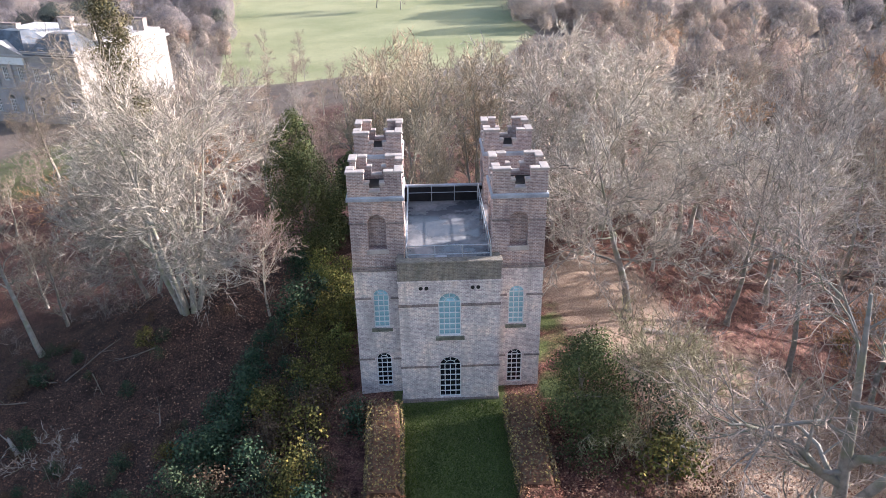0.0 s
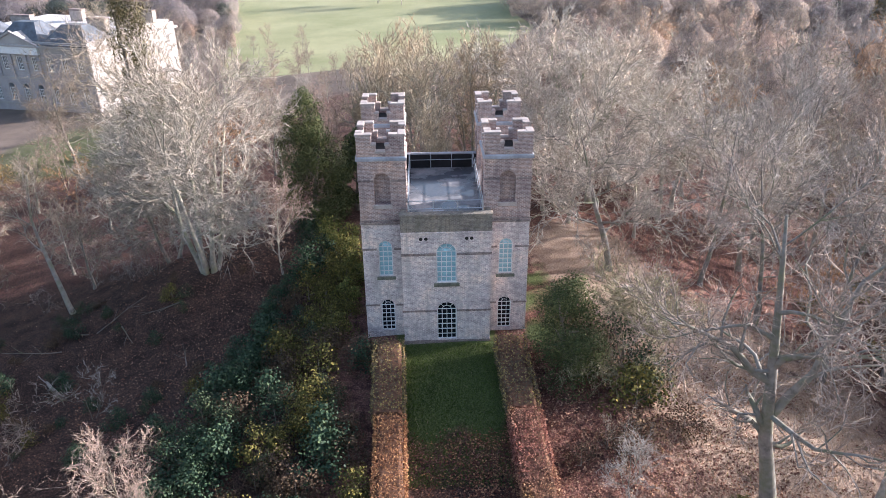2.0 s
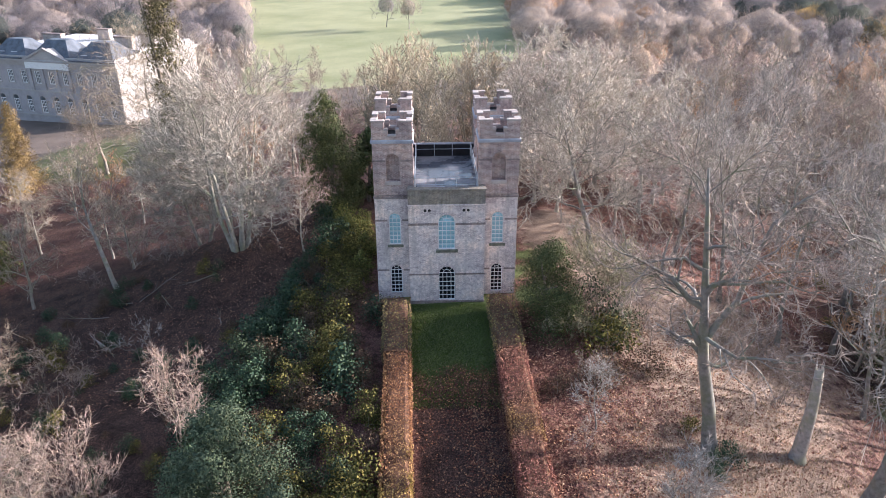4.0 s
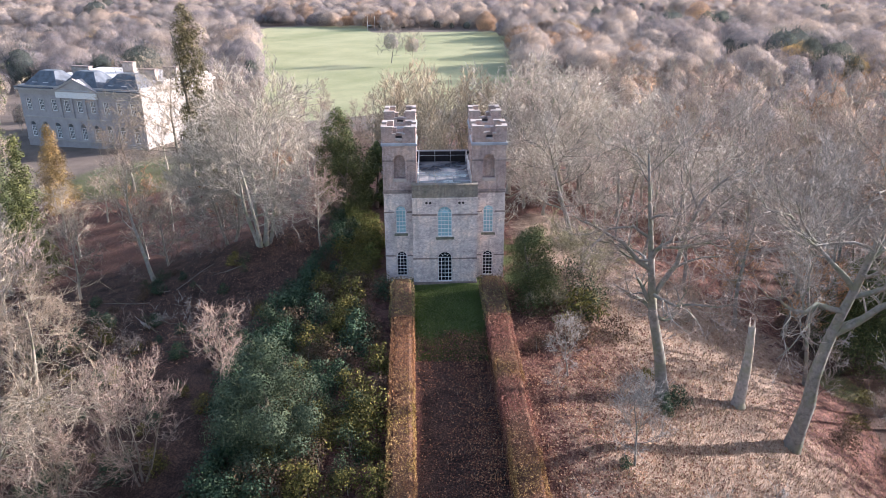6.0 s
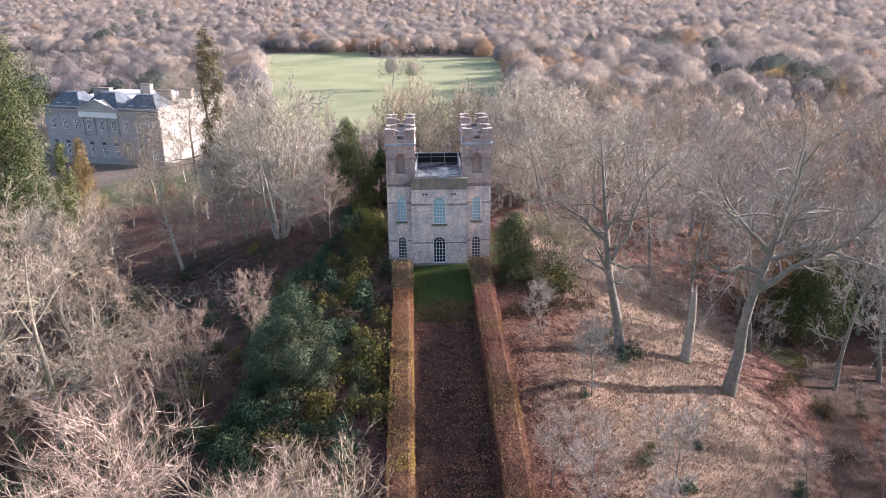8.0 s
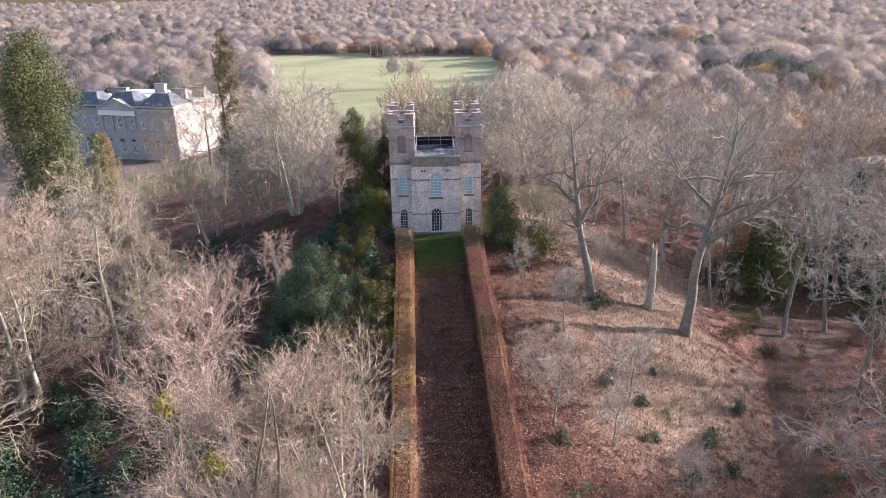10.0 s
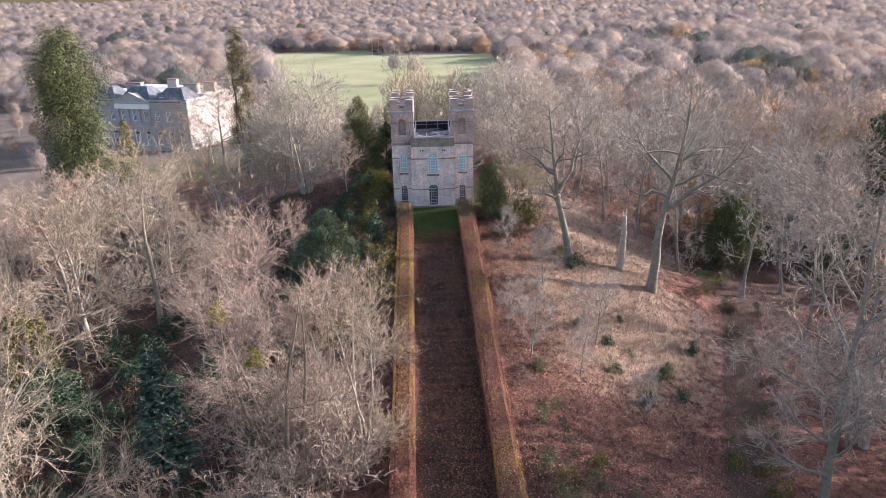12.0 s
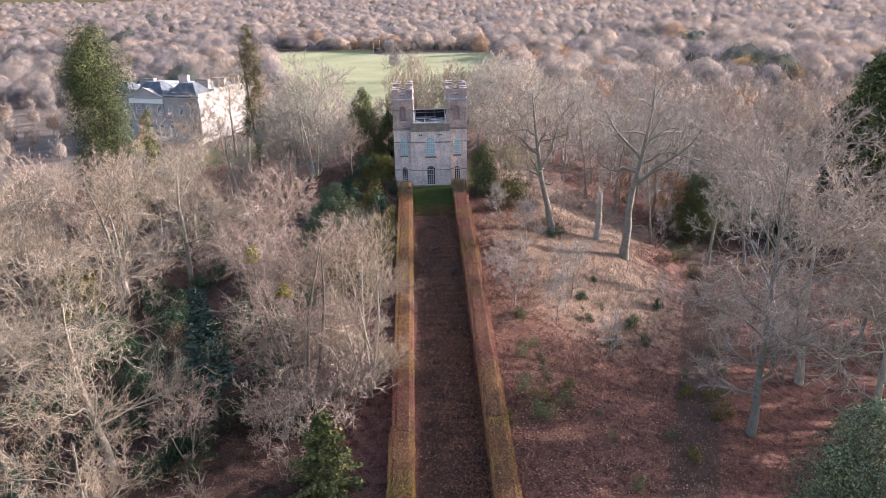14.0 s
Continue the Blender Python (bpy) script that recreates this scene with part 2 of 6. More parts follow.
# ---- mesh building ----
class MB:
    def __init__(self):
        self.v, self.f, self.n = [], [], []

    def add(self, vs, fs):
        k = len(self.v)
        self.v.extend(vs)
        self.f.extend([tuple(i + k for i in q) for q in fs])

    def box(self, x0, x1, y0, y1, z0, z1):
        self.add([(x, y, z) for z in (z0, z1) for y in (y0, y1) for x in (x0, x1)],
                 [(0, 2, 3, 1), (4, 5, 7, 6), (0, 1, 5, 4), (2, 6, 7, 3), (0, 4, 6, 2), (1, 3, 7, 5)])
        return self

    def slab(self, x0, x1, y0, y1, z0, z1, e=0.03):
        """A box with chamfered upper edges."""
        b = [(x0, y0), (x1, y0), (x1, y1), (x0, y1)]
        c = [(x0 + e, y0 + e), (x1 - e, y0 + e), (x1 - e, y1 - e), (x0 + e, y1 - e)]
        self.add([(*p, z0) for p in b] + [(*p, z1 - e) for p in b] + [(*p, z1) for p in c],
                 [(3, 2, 1, 0), (8, 9, 10, 11)] + [(i, (i + 1) % 4, 4 + (i + 1) % 4, 4 + i) for i in range(4)] + [(4 + i, 4 + (i + 1) % 4, 8 + (i + 1) % 4, 8 + i) for i in range(4)])
        return self

    def tube(self, pts, radii, sides):
        k = len(self.v)
        n = len(pts)
        for i in range(n):
            d = (pts[min(i + 1, n - 1)] - pts[max(i - 1, 0)]).normalized()
            a = d.cross(Vector((0.31, 0.52, 0.79)))
            if a.length < 0.05:
                a = d.cross(Vector((1, 0, 0)))
            a.normalize()
            b = d.cross(a)
            for s in range(sides):
                w = 2 * math.pi * s / sides
                self.v.append(tuple(pts[i] + (a * math.cos(w) + b * math.sin(w)) * radii[i]))
        for i in range(n - 1):
            for s in range(sides):
                q, r = k + i * sides + s, k + i * sides + (s + 1) % sides
                self.f.append((q, r, r + sides, q + sides))
        self.f.append(tuple(k + (n - 1) * sides + s for s in range(sides)))

    def spike(self, p, q, r):
        """A thin tapering twig."""
        d = (q - p).normalized()
        a = d.cross(Vector((0.31, 0.52, 0.79))).normalized()
        b = d.cross(a)
        self.add([tuple(p + a * r), tuple(p - a * 0.5 * r + b * 0.87 * r), tuple(p - a * 0.5 * r - b * 0.87 * r), tuple(q)], [(0, 1, 3), (1, 2, 3), (2, 0, 3)])

    def sliver(self, p, q, r):
        """A thin twig far from the eye."""
        d = (q - p).normalized()
        a = d.cross(Vector((0.3 + 40 * q.x % 1, 0.5 - 40 * q.y % 1, 0.4))).normalized() * r * 1.35
        self.add([tuple(p + a), tuple(p - a), tuple(q)], [(0, 1, 2)])

    def spray(self, p, n, size, rng):
        """A small folded leaf spray."""
        t = n.cross(Vector((rng.gauss(0, 1), rng.gauss(0, 1), rng.gauss(0, 1))))
        if t.length < 1e-3:
            t = Vector((1, 0, 0))
        t.normalize()
        b = n.cross(t).normalized()
        s, w = size * rng.uniform(0.7, 1.3), size * rng.uniform(0.3, 0.55)
        self.add([tuple(p - t * s * 0.5), tuple(p + b * w + n * w * 0.4), tuple(p + t * s * 0.5), tuple(p - b * w + n * w * 0.4)], [(0, 2, 1), (0, 3, 2)])

    def moved(self, m):
        self.v = [tuple(m @ Vector(p)) for p in self.v]
        return self

    def mesh(self, name, mat, smooth=False):
        me = bpy.data.meshes.new(name)
        me.from_pydata(self.v, [], self.f)
        if mat:
            me.materials.append(mat)
        if smooth:
            me.polygons.foreach_set("use_smooth", [True] * len(me.polygons))
        me.update()
        if self.n:
            me.polygons.foreach_set("use_smooth", [True] * len(me.polygons))
            me.normals_split_custom_set_from_vertices(self.n)
        return me


def part(name, mb, material, parent, label="", smooth=False):
    data = mb if isinstance(mb, bpy.types.Mesh) else mb.mesh(name, material, smooth)
    ob = new(name, data)
    ob.parent = parent
    if label:
        ob["label"] = label
    return ob


def thing(name, label, category, at=(0, 0, 0), turn=0.0, group="", kind=""):
    ob = new(name)
    ob.matrix_basis = Matrix.Translation(at) @ Matrix.Rotation(turn, 4, "Z")
    return tagged(ob, label, category, group, kind)


# ---- the lie of the land ----
def ground_z(x, y):
    u, v = x - 7.386 - 0.131 * (y - 17.343), y - 17.343
    a, b = (26.68 if u > 0 else 47.82), (108.3 if v > 0 else 79.1)
    hill = 16.15 / (1 + abs(u / a) ** 2.576 + abs(v / b) ** 2.576)
    r = math.hypot(x, y)
    far = 26.0 * min(1.0, max(0.0, (r - 900) / 2200)) ** 1.3
    swell = 3.5 * math.sin(x / 210 + 1.1) * math.sin(y / 260 + 0.4) * min(1.0, max(0.0, (r - 160) / 300))
    knolls = sum(k * math.exp(-((x - a) ** 2 + (y - b) ** 2) / c / c) for a, b, c, k in ((-21, 15, 8, 1.7), (-28, 2, 7, -1.4), (-18, 3, 6, -0.7), (25, -16, 8, 1.1), (21, -47, 7, -1.1), (11, -24, 5, 1.1), (12, -50, 5, 0.8), (22, -36, 7, -0.8)))
    return -16.03 + hill + far + swell + knolls


def surface_z(x, y):
    """The ground with its small unevenness."""
    if not inside(x, y, -70, 80, -95, 70):
        return ground_z(x, y)
    flat = 0.15 if (abs(x - avenue_x(y)) < 3.4 and y < -1) or inside(x, y, -6.5, 6.5, -2, 13) else 1.0
    return ground_z(x, y) + flat * 0.22 * noise.noise(Vector((x / 2.3, y / 2.3, 0)))


def avenue_x(y):
    return 0.12 - 0.0525 * y


def inside(x, y, x0, x1, y0, y1):
    return x0 <= x <= x1 and y0 <= y <= y1


def soft(v, a, b):
    t = min(1.0, max(0.0, (v - a) / (b - a)))
    return t * t * (3 - 2 * t)


def field_mask(x, y):
    w = 12 * noise.noise(Vector((x / 60, y / 60, 3)))
    far = 452 + 0.7 * max(0.0, -45 - x)
    return soft(y + w, 128, 150) * (1 - soft(y + w, far - 8, far + 12)) * soft(x + w + 0.27 * (y - 150), -66, -46) * (1 - soft(x + w - 0.085 * (y - 150), 8, 26))


def axis(lo, hi, near_lo, near_hi, step):
    out, v, s = [], near_lo, step
    mid = np.arange(near_lo, near_hi + 1e-6, step).tolist()
    left = []
    while v > lo:
        s *= 1.18
        v -= s
        left.append(max(v, lo))
    v, s, right = near_hi, step, []
    while v < hi:
        s *= 1.18
        v += s
        right.append(min(v, hi))
    return left[::-1] + mid + right


def make_ground_material():
    m = Mat("ground_cover", 0.95)
    pos = m.t.nodes.new("ShaderNodeNewGeometry").outputs["Position"]
    n1, n2, n3 = m.noise(9.0, 6, 0.75, pos), m.noise(1.3, 5, 0.65, pos), m.noise(0.12, 4, 0.6, pos)
    litter = m.ramp(n1, [(0.34, (0.045, 0.026, 0.022)), (0.48, (0.13, 0.062, 0.050)), (0.56, (0.225, 0.108, 0.084)), (0.68, (0.40, 0.27, 0.205))])
    litter = m.mix(1.0, litter, m.ramp(n2, [(0.34, (0.36, 0.33, 0.35)), (0.48, (0.85, 0.80, 0.80)), (0.62, (1.25, 1.2, 1.1))]), "MULTIPLY")
    green = m.ramp(n2, [(0.55, (0, 0, 0)), (0.72, (1, 1, 1))])
    litter = m.mix(m.mix(1.0, green, (0.35, 0.35, 0.35), "MULTIPLY"), litter, (0.075, 0.085, 0.035))
    lawn = m.ramp(n1, [(0.3, (0.035, 0.045, 0.016)), (0.5, (0.085, 0.108, 0.035)), (0.7, (0.18, 0.185, 0.075))])
    straw = m.ramp(n1, [(0.3, (0.12, 0.072, 0.052)), (0.5, (0.29, 0.205, 0.15)), (0.68, (0.46, 0.36, 0.28))])
    field = m.ramp(m.noise(0.03, 5, 0.6, pos), [(0.35, (0.225, 0.248, 0.132)), (0.6, (0.325, 0.328, 0.195))])
    field = m.mix(1.0, field, m.ramp(n2, [(0.3, (0.88, 0.88, 0.85)), (0.7, (1.08, 1.06, 1.0))]), "MULTIPLY")
    wood = m.ramp(n3, [(0.3, (0.10, 0.08, 0.068)), (0.7, (0.19, 0.15, 0.125))])

    def mask(name, amount=0.5):
        a = m.node("ShaderNodeMath")
        a.operation = "MULTIPLY_ADD"
        a.inputs[1].default_value = amount
        m.link(n2, a.inputs[0])
        m.link(m.attr(name), a.inputs[2])
        return m.ramp(a.outputs[0], [(0.5 + amount * 0.25, (0, 0, 0)), (0.5 + amount * 0.75, (1, 1, 1))])

    # Dark leaf soil; its near-black also puts tree and hedge shade into colour.
    shaded_soil = m.ramp(n1, [(0.34, (0.012, 0.009, 0.007)), (0.48, (0.042, 0.024, 0.019)), (0.62, (0.155, 0.088, 0.066))])
    shaded_soil = m.mix(1.0, shaded_soil, m.ramp(m.noise(0.5, 5, 0.7, pos), [(0.36, (0.5, 0.5, 0.5)), (0.5, (1, 1, 1)), (0.64, (1.4, 1.34, 1.25))]), "MULTIPLY")
    litter = m.mix(mask("shaded_soil", 0.4), litter, shaded_soil)
    track = m.ramp(n1, [(0.35, (0.035, 0.022, 0.019)), (0.65, (0.13, 0.082, 0.066))])
    col = m.mix(mask("far"), litter, wood)
    col = m.mix(mask("straw", 0.9), col, straw)
    col = m.mix(mask("track", 0.5), col, track)
    col = m.mix(mask("lawn"), col, lawn)
    col = m.mix(mask("field", 0.2), col, field)
    m.bump(n1, 0.8, 0.12)
    return m.out(col)


def build_ground():
    xs, ys = axis(-3600, 3600, -60, 70, 1.0), axis(-1500, 4200, -85, 60, 1.0)
    mb, masks = MB(), {k: [] for k in ("lawn", "straw", "field", "far", "track", "shaded_soil")}
    for y in ys:
        for x in xs:
            ax = avenue_x(y)
            mb.v.append((x, y, surface_z(x, y)))
            masks["lawn"].append(max((1 - soft(abs(x - ax), 3.1, 3.9)) * soft(y + 2 * noise.noise(Vector((x / 1.5, y / 2.5, 8))), -13, -6) * (1 - soft(y, 1.5, 3)), 0.3 * (1 - soft(abs(x - ax + 1.5), 0.6, 2.2)) * (1 - soft(y, -14, -10)), (0.58 + 0.5 * noise.noise(Vector((x / 2, y / 2, 12)))) * soft(x, 5.2, 6) * (1 - soft(x, 7.5, 10)) * soft(y, -4, 0) * (1 - soft(y, 9, 15)), 0.55 * (1 - soft(math.hypot(x + 62, y - 84) / 26, 0.6, 1.0)), 0.5 * (1 - soft(math.hypot(x - 38, y + 2) / 6, 0.3, 1.0))))
            s = math.hypot((x - 20) / 16, (y + 24) / 22)
            far_open = 0.9 * soft(math.hypot(x, y), 450, 600) * soft(noise.noise(Vector((x / 260, y / 180, 9))), 0.3, 0.45)
            masks["straw"].append(far_open + 0.5 * (1 - soft(math.hypot((x - 23) / 17, (y - 1) / 13), 0.4, 1.2)) + 0.6 * (1 - soft(s, 0.2, 1.35)) + 0.62 * (1 - soft(math.hypot((x - 12) / 6, (y - 13) / 9), 0.5, 1.25)))
            tx = 33.8 + 0.33 * (y + 27)
            masks["track"].append(0.85 * (1 - soft(abs(x - tx), 1.2, 3.2)) * soft(y, -75, -60) * (1 - soft(y, 4, 14)))
            # Hollow, avenue and wood floors are darkened where shade falls.
            masks["shaded_soil"].append(max(0.8 * (1 - soft(abs(x - ax), 2.6, 3.3)) * (1 - soft(y, -14, -8)), 0.9 * (1 - soft(x, -10, -5)) * soft(x, -95, -70) * soft(y, -110, -90) * (1 - soft(y + 8 * noise.noise(Vector((x / 9, y / 9, 4))), 8, 40)), 0.5 * soft(y + 6 * noise.noise(Vector((x / 9, y / 9, 5))), 14, 24) * (1 - soft(y, 120, 140)), 0.85 * (1 - soft(math.hypot((x - 43) / 9, (y - 1) / 17), 0.6, 1.15)), 0.6 * soft(x + 6 * noise.noise(Vector((x / 9, y / 9, 6))), 34, 44) * soft(y, -12, -2)))
            masks["field"].append(field_mask(x, y))
            masks["far"].append(soft(math.hypot(x, y), 80, 130))
    w = len(xs)
    mb.f = [(j * w + i, j * w + i + 1, (j + 1) * w + i + 1, (j + 1) * w + i) for j in range(len(ys) - 1) for i in range(w - 1)]
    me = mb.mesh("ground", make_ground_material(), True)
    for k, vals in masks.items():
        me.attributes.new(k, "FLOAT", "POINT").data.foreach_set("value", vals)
    return tagged(new("ground", me), "leaf-strewn wooded hillside with lawn, dry grass and open field", "ground", kind="structure")


ground = build_ground()


# ---- the castellated tower ----
def arch_z(x, c, half, spring, rise):
    return spring + rise * math.sqrt(max(0.0, 1 - ((x - c) / half) ** 2))


def facade(mb, x0, x1, z0, z1, openings, depth=0.28, y=0.0):
    """An upright wall face in the plane y, with round-headed openings (centre, half width, sill, spring, rise) one above the other, and their reveals."""
    cols = {}
    for o in openings:
        cols.setdefault((o[0], o[1]), []).append(o)
    edge = x0
    quad = lambda a, b, c, d: mb.add([a, b, c, d], [(0, 1, 2, 3)])
    for (c, h), stack in sorted(cols.items()):
        quad((edge, y, z0), (c - h, y, z0), (c - h, y, z1), (edge, y, z1))
        edge = c + h
        n = 12
        xs = [c - h * math.cos(math.pi * i / n) for i in range(n + 1)]
        low = [z0] * (n + 1)
        for (_, _, sill, spring, rise) in sorted(stack, key=lambda o: o[2]):
            top = [arch_z(x, c, h, spring, rise) for x in xs]
            for i in range(n):
                quad((xs[i], y, low[i]), (xs[i + 1], y, low[i + 1]), (xs[i + 1], y, sill), (xs[i], y, sill))
                quad((xs[i], y, top[i]), (xs[i + 1], y, top[i + 1]), (xs[i + 1], y + depth, top[i + 1]), (xs[i], y + depth, top[i]))
            quad((c - h, y, sill), (c + h, y, sill), (c + h, y + depth, sill), (c - h, y + depth, sill))
            quad((c - h, y, sill), (c - h, y + depth, sill), (c - h, y + depth, spring), (c - h, y, spring))
            quad((c + h, y + depth, sill), (c + h, y, sill), (c + h, y, spring), (c + h, y + depth, spring))
            low = top
        for i in range(n):
            quad((xs[i], y, low[i]), (xs[i + 1], y, low[i + 1]), (xs[i + 1], y, z1), (xs[i], y, z1))
    quad((edge, y, z0), (x1, y, z0), (x1, y, z1), (edge, y, z1))
    return mb


def arched_panel(c, half, sill, spring, rise, y, thick=0.05):
    xs = [c - half * math.cos(math.pi * i / 12) for i in range(13)]
    pts = [(c - half, sill), (c + half, sill)] + [(x, arch_z(x, c, half, spring, rise)) for x in xs[::-1]]
    mb = MB()
    n = len(pts)
    mb.add([(x, y, z) for x, z in pts] + [(x, y + thick, z) for x, z in pts],
           [tuple(range(n)), tuple(range(2 * n - 1, n - 1, -1))] + [(i, i + n, (i + 1) % n + n, (i + 1) % n) for i in range(n)])
    return mb


def voussoirs(c, half, spring, rise, y, size=0.3, count=15, proud=0.03):
    """Arch ring of separate wedge-shaped bricks."""
    mb = MB()
    for i in range(count):
        a0, a1 = math.pi * (i + 0.1) / count, math.pi * (i + 0.9) / count
        q = [(c - math.cos(a) * (half + r), spring + math.sin(a) * (rise + r)) for a, r in ((a0, 0.01), (a1, 0.01), (a1, size), (a0, size))]
        mb.add([(x, y - proud, z) for x, z in q] + [(x, y + 0.02, z) for x, z in q], [(0, 1, 2, 3), (0, 4, 5, 1), (1, 5, 6, 2), (2, 6, 7, 3), (3, 7, 4, 0)])
    return mb


def brick_arch(owner, material, m, *shape):
    """The bricks of an arch, each a part of its own."""
    ring = voussoirs(*shape)
    for i in range(len(ring.v) // 8):
        b = MB()
        b.add(ring.v[8 * i:8 * i + 8], ring.f[:5])
        part("brick", b.moved(m), material, owner)


PANE_CACHE = {}


def sash_window(owner, c, half, sill, spring, rise, y, cols, rows, glass, name="window"):
    """A round-headed window: frame, glazing bars, single panes and a fan light."""
    w = new(name)
    w.parent = owner
    w.location = (c, y, sill)
    h = spring - sill
    fr = MB()
    t = 0.055
    fr.box(-half, -half + t, -0.03, 0.06, 0, h).box(half - t, half, -0.03, 0.06, 0, h).box(-half + t, half - t, -0.03, 0.06, 0, t)
    for i in range(10):
        a0, a1 = math.pi * i / 10, math.pi * (i + 1) / 10
        q = [(-math.cos(a) * (half - r), h + math.sin(a) * (rise - r)) for a, r in ((a0, 0), (a1, 0), (a1, t), (a0, t))]
        fr.add([(x, -0.03, z) for x, z in q] + [(x, 0.06, z) for x, z in q], [(0, 1, 2, 3), (0, 4, 5, 1), (2, 6, 7, 3), (7, 6, 5, 4)])
    part("window_frame", fr, WHITE, w, "white painted frame")
    b = 0.023
    bar = lambda mb: part("glazing_bar", mb, WHITE, w)
    for i in range(1, cols):
        x = -half + 2 * half * i / cols
        bar(MB().box(x - b, x + b, -0.02, 0.03, t, h))
        a = math.pi * i / cols
        p, q = Vector((-math.cos(a) * 0.45 * half, 0, h + math.sin(a) * 0.45 * rise)), Vector((-math.cos(a) * (half - 0.03), 0, h + math.sin(a) * (rise - 0.03)))
        bar(MB_tube([p, q], b, 4))
    for j in range(1, rows + 1):
        z = h * j / rows
        bar(MB().box(-half + t, half - t, -0.024, 0.026, z - b, z + b))
    bar(MB_tube([Vector((-math.cos(math.pi * k / 8) * 0.45 * half, 0, h + math.sin(math.pi * k / 8) * 0.45 * rise)) for k in range(9)], b, 4))
    pw, ph = (2 * half - 2 * t) / cols, (h - t) / rows
    key = (glass.name, round(pw, 3), round(ph, 3))
    if key not in PANE_CACHE:
        PANE_CACHE[key] = MB().slab(-pw / 2 + 0.004, pw / 2 - 0.004, 0.03, 0.042, 0.004, ph - 0.004, 0.003).mesh("pane", glass)
    for i in range(cols):
        for j in range(rows):
            p = part("pane", PANE_CACHE[key], None, w)
            p.location = (-half + t + pw * (i + 0.5), 0, t + ph * j)
    part("fan_light", arched_panel(0, half - t, h, h + 0.005, rise - t, 0.032, 0.01), glass, w)
    return w


TURRET = 3.05


def turret_body(owner, front, name="turret"):
    """One square corner turret about its own centre; its front faces -y."""
    h = TURRET / 2
    body = new(name)
    body.parent = owner
    win = [(0, 0.47, 0.08, 2.12, 0.45), (0, 0.47, 4.42, 6.62, 0.45)] if front else []
    niche = [(0, 0.52, 9.72, 11.35, 0.52)]
    low, top = MB(), MB()
    for k in range(4):
        m = Matrix.Rotation(k * math.pi / 2, 4, "Z")
        a = facade(MB(), -h, h, -1.6, 8.35, win if k == 0 else [], 0.2, -h).moved(m)
        low.add(a.v, a.f)
        a = facade(MB(), -h, h, 8.35, 12.72, niche, 0.5, -h).moved(m)
        top.add(a.v, a.f)
        sill = MB().slab(-0.62, 0.62, -h - 0.05, -h + 0.46, 9.42, 9.716).moved(m)
        part("niche_sill", sill, STONE, body, "pale stone niche sill")
        part("niche_back", arched_panel(0, 0.52, 9.72, 11.35, 0.52, -h + 0.5).moved(m), BRICK_TOP, body, "weathered dark brick niche back")
        brick_arch(body, BRICK_TOP, m, 0, 0.52, 11.35, 0.52, -h, 0.27, 15, 0.02)
    part("lower_wall", low, BRICK_LOW, body)
    part("upper_wall", top, BRICK_TOP, body)
    if front:
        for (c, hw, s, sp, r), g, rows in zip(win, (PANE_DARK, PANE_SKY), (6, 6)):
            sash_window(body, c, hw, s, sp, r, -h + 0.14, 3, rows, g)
            brick_arch(body, BRICK_LOW, Matrix(), c, hw, sp, r, -h, 0.26, 13, 0.015)
        part("window_sill", MB().slab(-0.64, 0.64, -h - 0.1, -h + 0.15, 4.2, 4.41), SILL, body, "green mossy stone sill")
    for z, d, t in ((8.3, 0.07, 0.17), (8.52, 0.035, 0.10)):
        part("string_course", MB().slab(-h - d, h + d, -h - d, h + d, z, z + t), BAND, body)
    hole = 0.58 if front else 0.0
    for z, t in ((6.42, 0.13), (2.1, 0.13)):
        for k in range(4):
            m = Matrix.Rotation(k * math.pi / 2, 4, "Z")
            spans = ((-h - 0.05, -hole), (hole, h + 0.05)) if front and k == 0 else ((-h - 0.05, h + 0.05),)
            for x0, x1 in spans:
                part("string_course", MB().slab(x0, x1, -h - 0.05, -h + 0.02, z, z + t, 0.02).moved(m), BAND, body)
    for k in range(4):
        m = Matrix.Rotation(k * math.pi / 2, 4, "Z")
        for x0, x1 in ((-h - 0.03, -0.56), (0.56, h + 0.03)):
            part("string_course", MB().slab(x0, x1, -h - 0.035, -h + 0.02, 11.30, 11.42, 0.02).moved(m), BAND, body)
    part("cornice", MB().slab(-h - 0.10, h + 0.10, -h - 0.10, h + 0.10, 12.72, 12.98, 0.07), LEAD, body, "blue-grey weathered cornice")
    # crenellated parapet with stepped merlons
    th = 0.36
    p = MB()
    for k in range(4):
        m = Matrix.Rotation(k * math.pi / 2, 4, "Z")
        q = MB().box(-h, h - th, -h, -h + th, 12.98, 13.30)
        q.box(-h, -0.56, -h, -h + th, 13.30, 14.34).box(0.56, h - th, -h, -h + th, 13.30, 14.34)
        q.box(-0.56, -0.30, -h, -h + th, 13.30, 13.70).box(0.30, 0.56, -h, -h + th, 13.30, 13.70)
        q.moved(m)
        p.add(q.v, q.f)
        cap = lambda x0, x1, z: part("coping_stone", MB().slab(x0, x1, -h - 0.06, -h + th + 0.06, z, z + 0.13, 0.03).moved(m), STONE, body, "pale weathered coping stone")
        cap(-h - 0.06, -0.52, 14.34)
        cap(0.52, h - th - 0.07, 14.34)
        cap(-0.60, -0.27, 13.70 + 0.004)
        cap(0.27, 0.60, 13.70 + 0.004)
        cap(-0.34, 0.34, 13.22)
    part("parapet", p, BRICK_TOP, body)
    part("turret_floor", MB().box(-h + th, h - th, -h + th, h - th, 12.9, 13.05), DARK, body, "sunken turret roof coloured near-black for its shade")
    return body


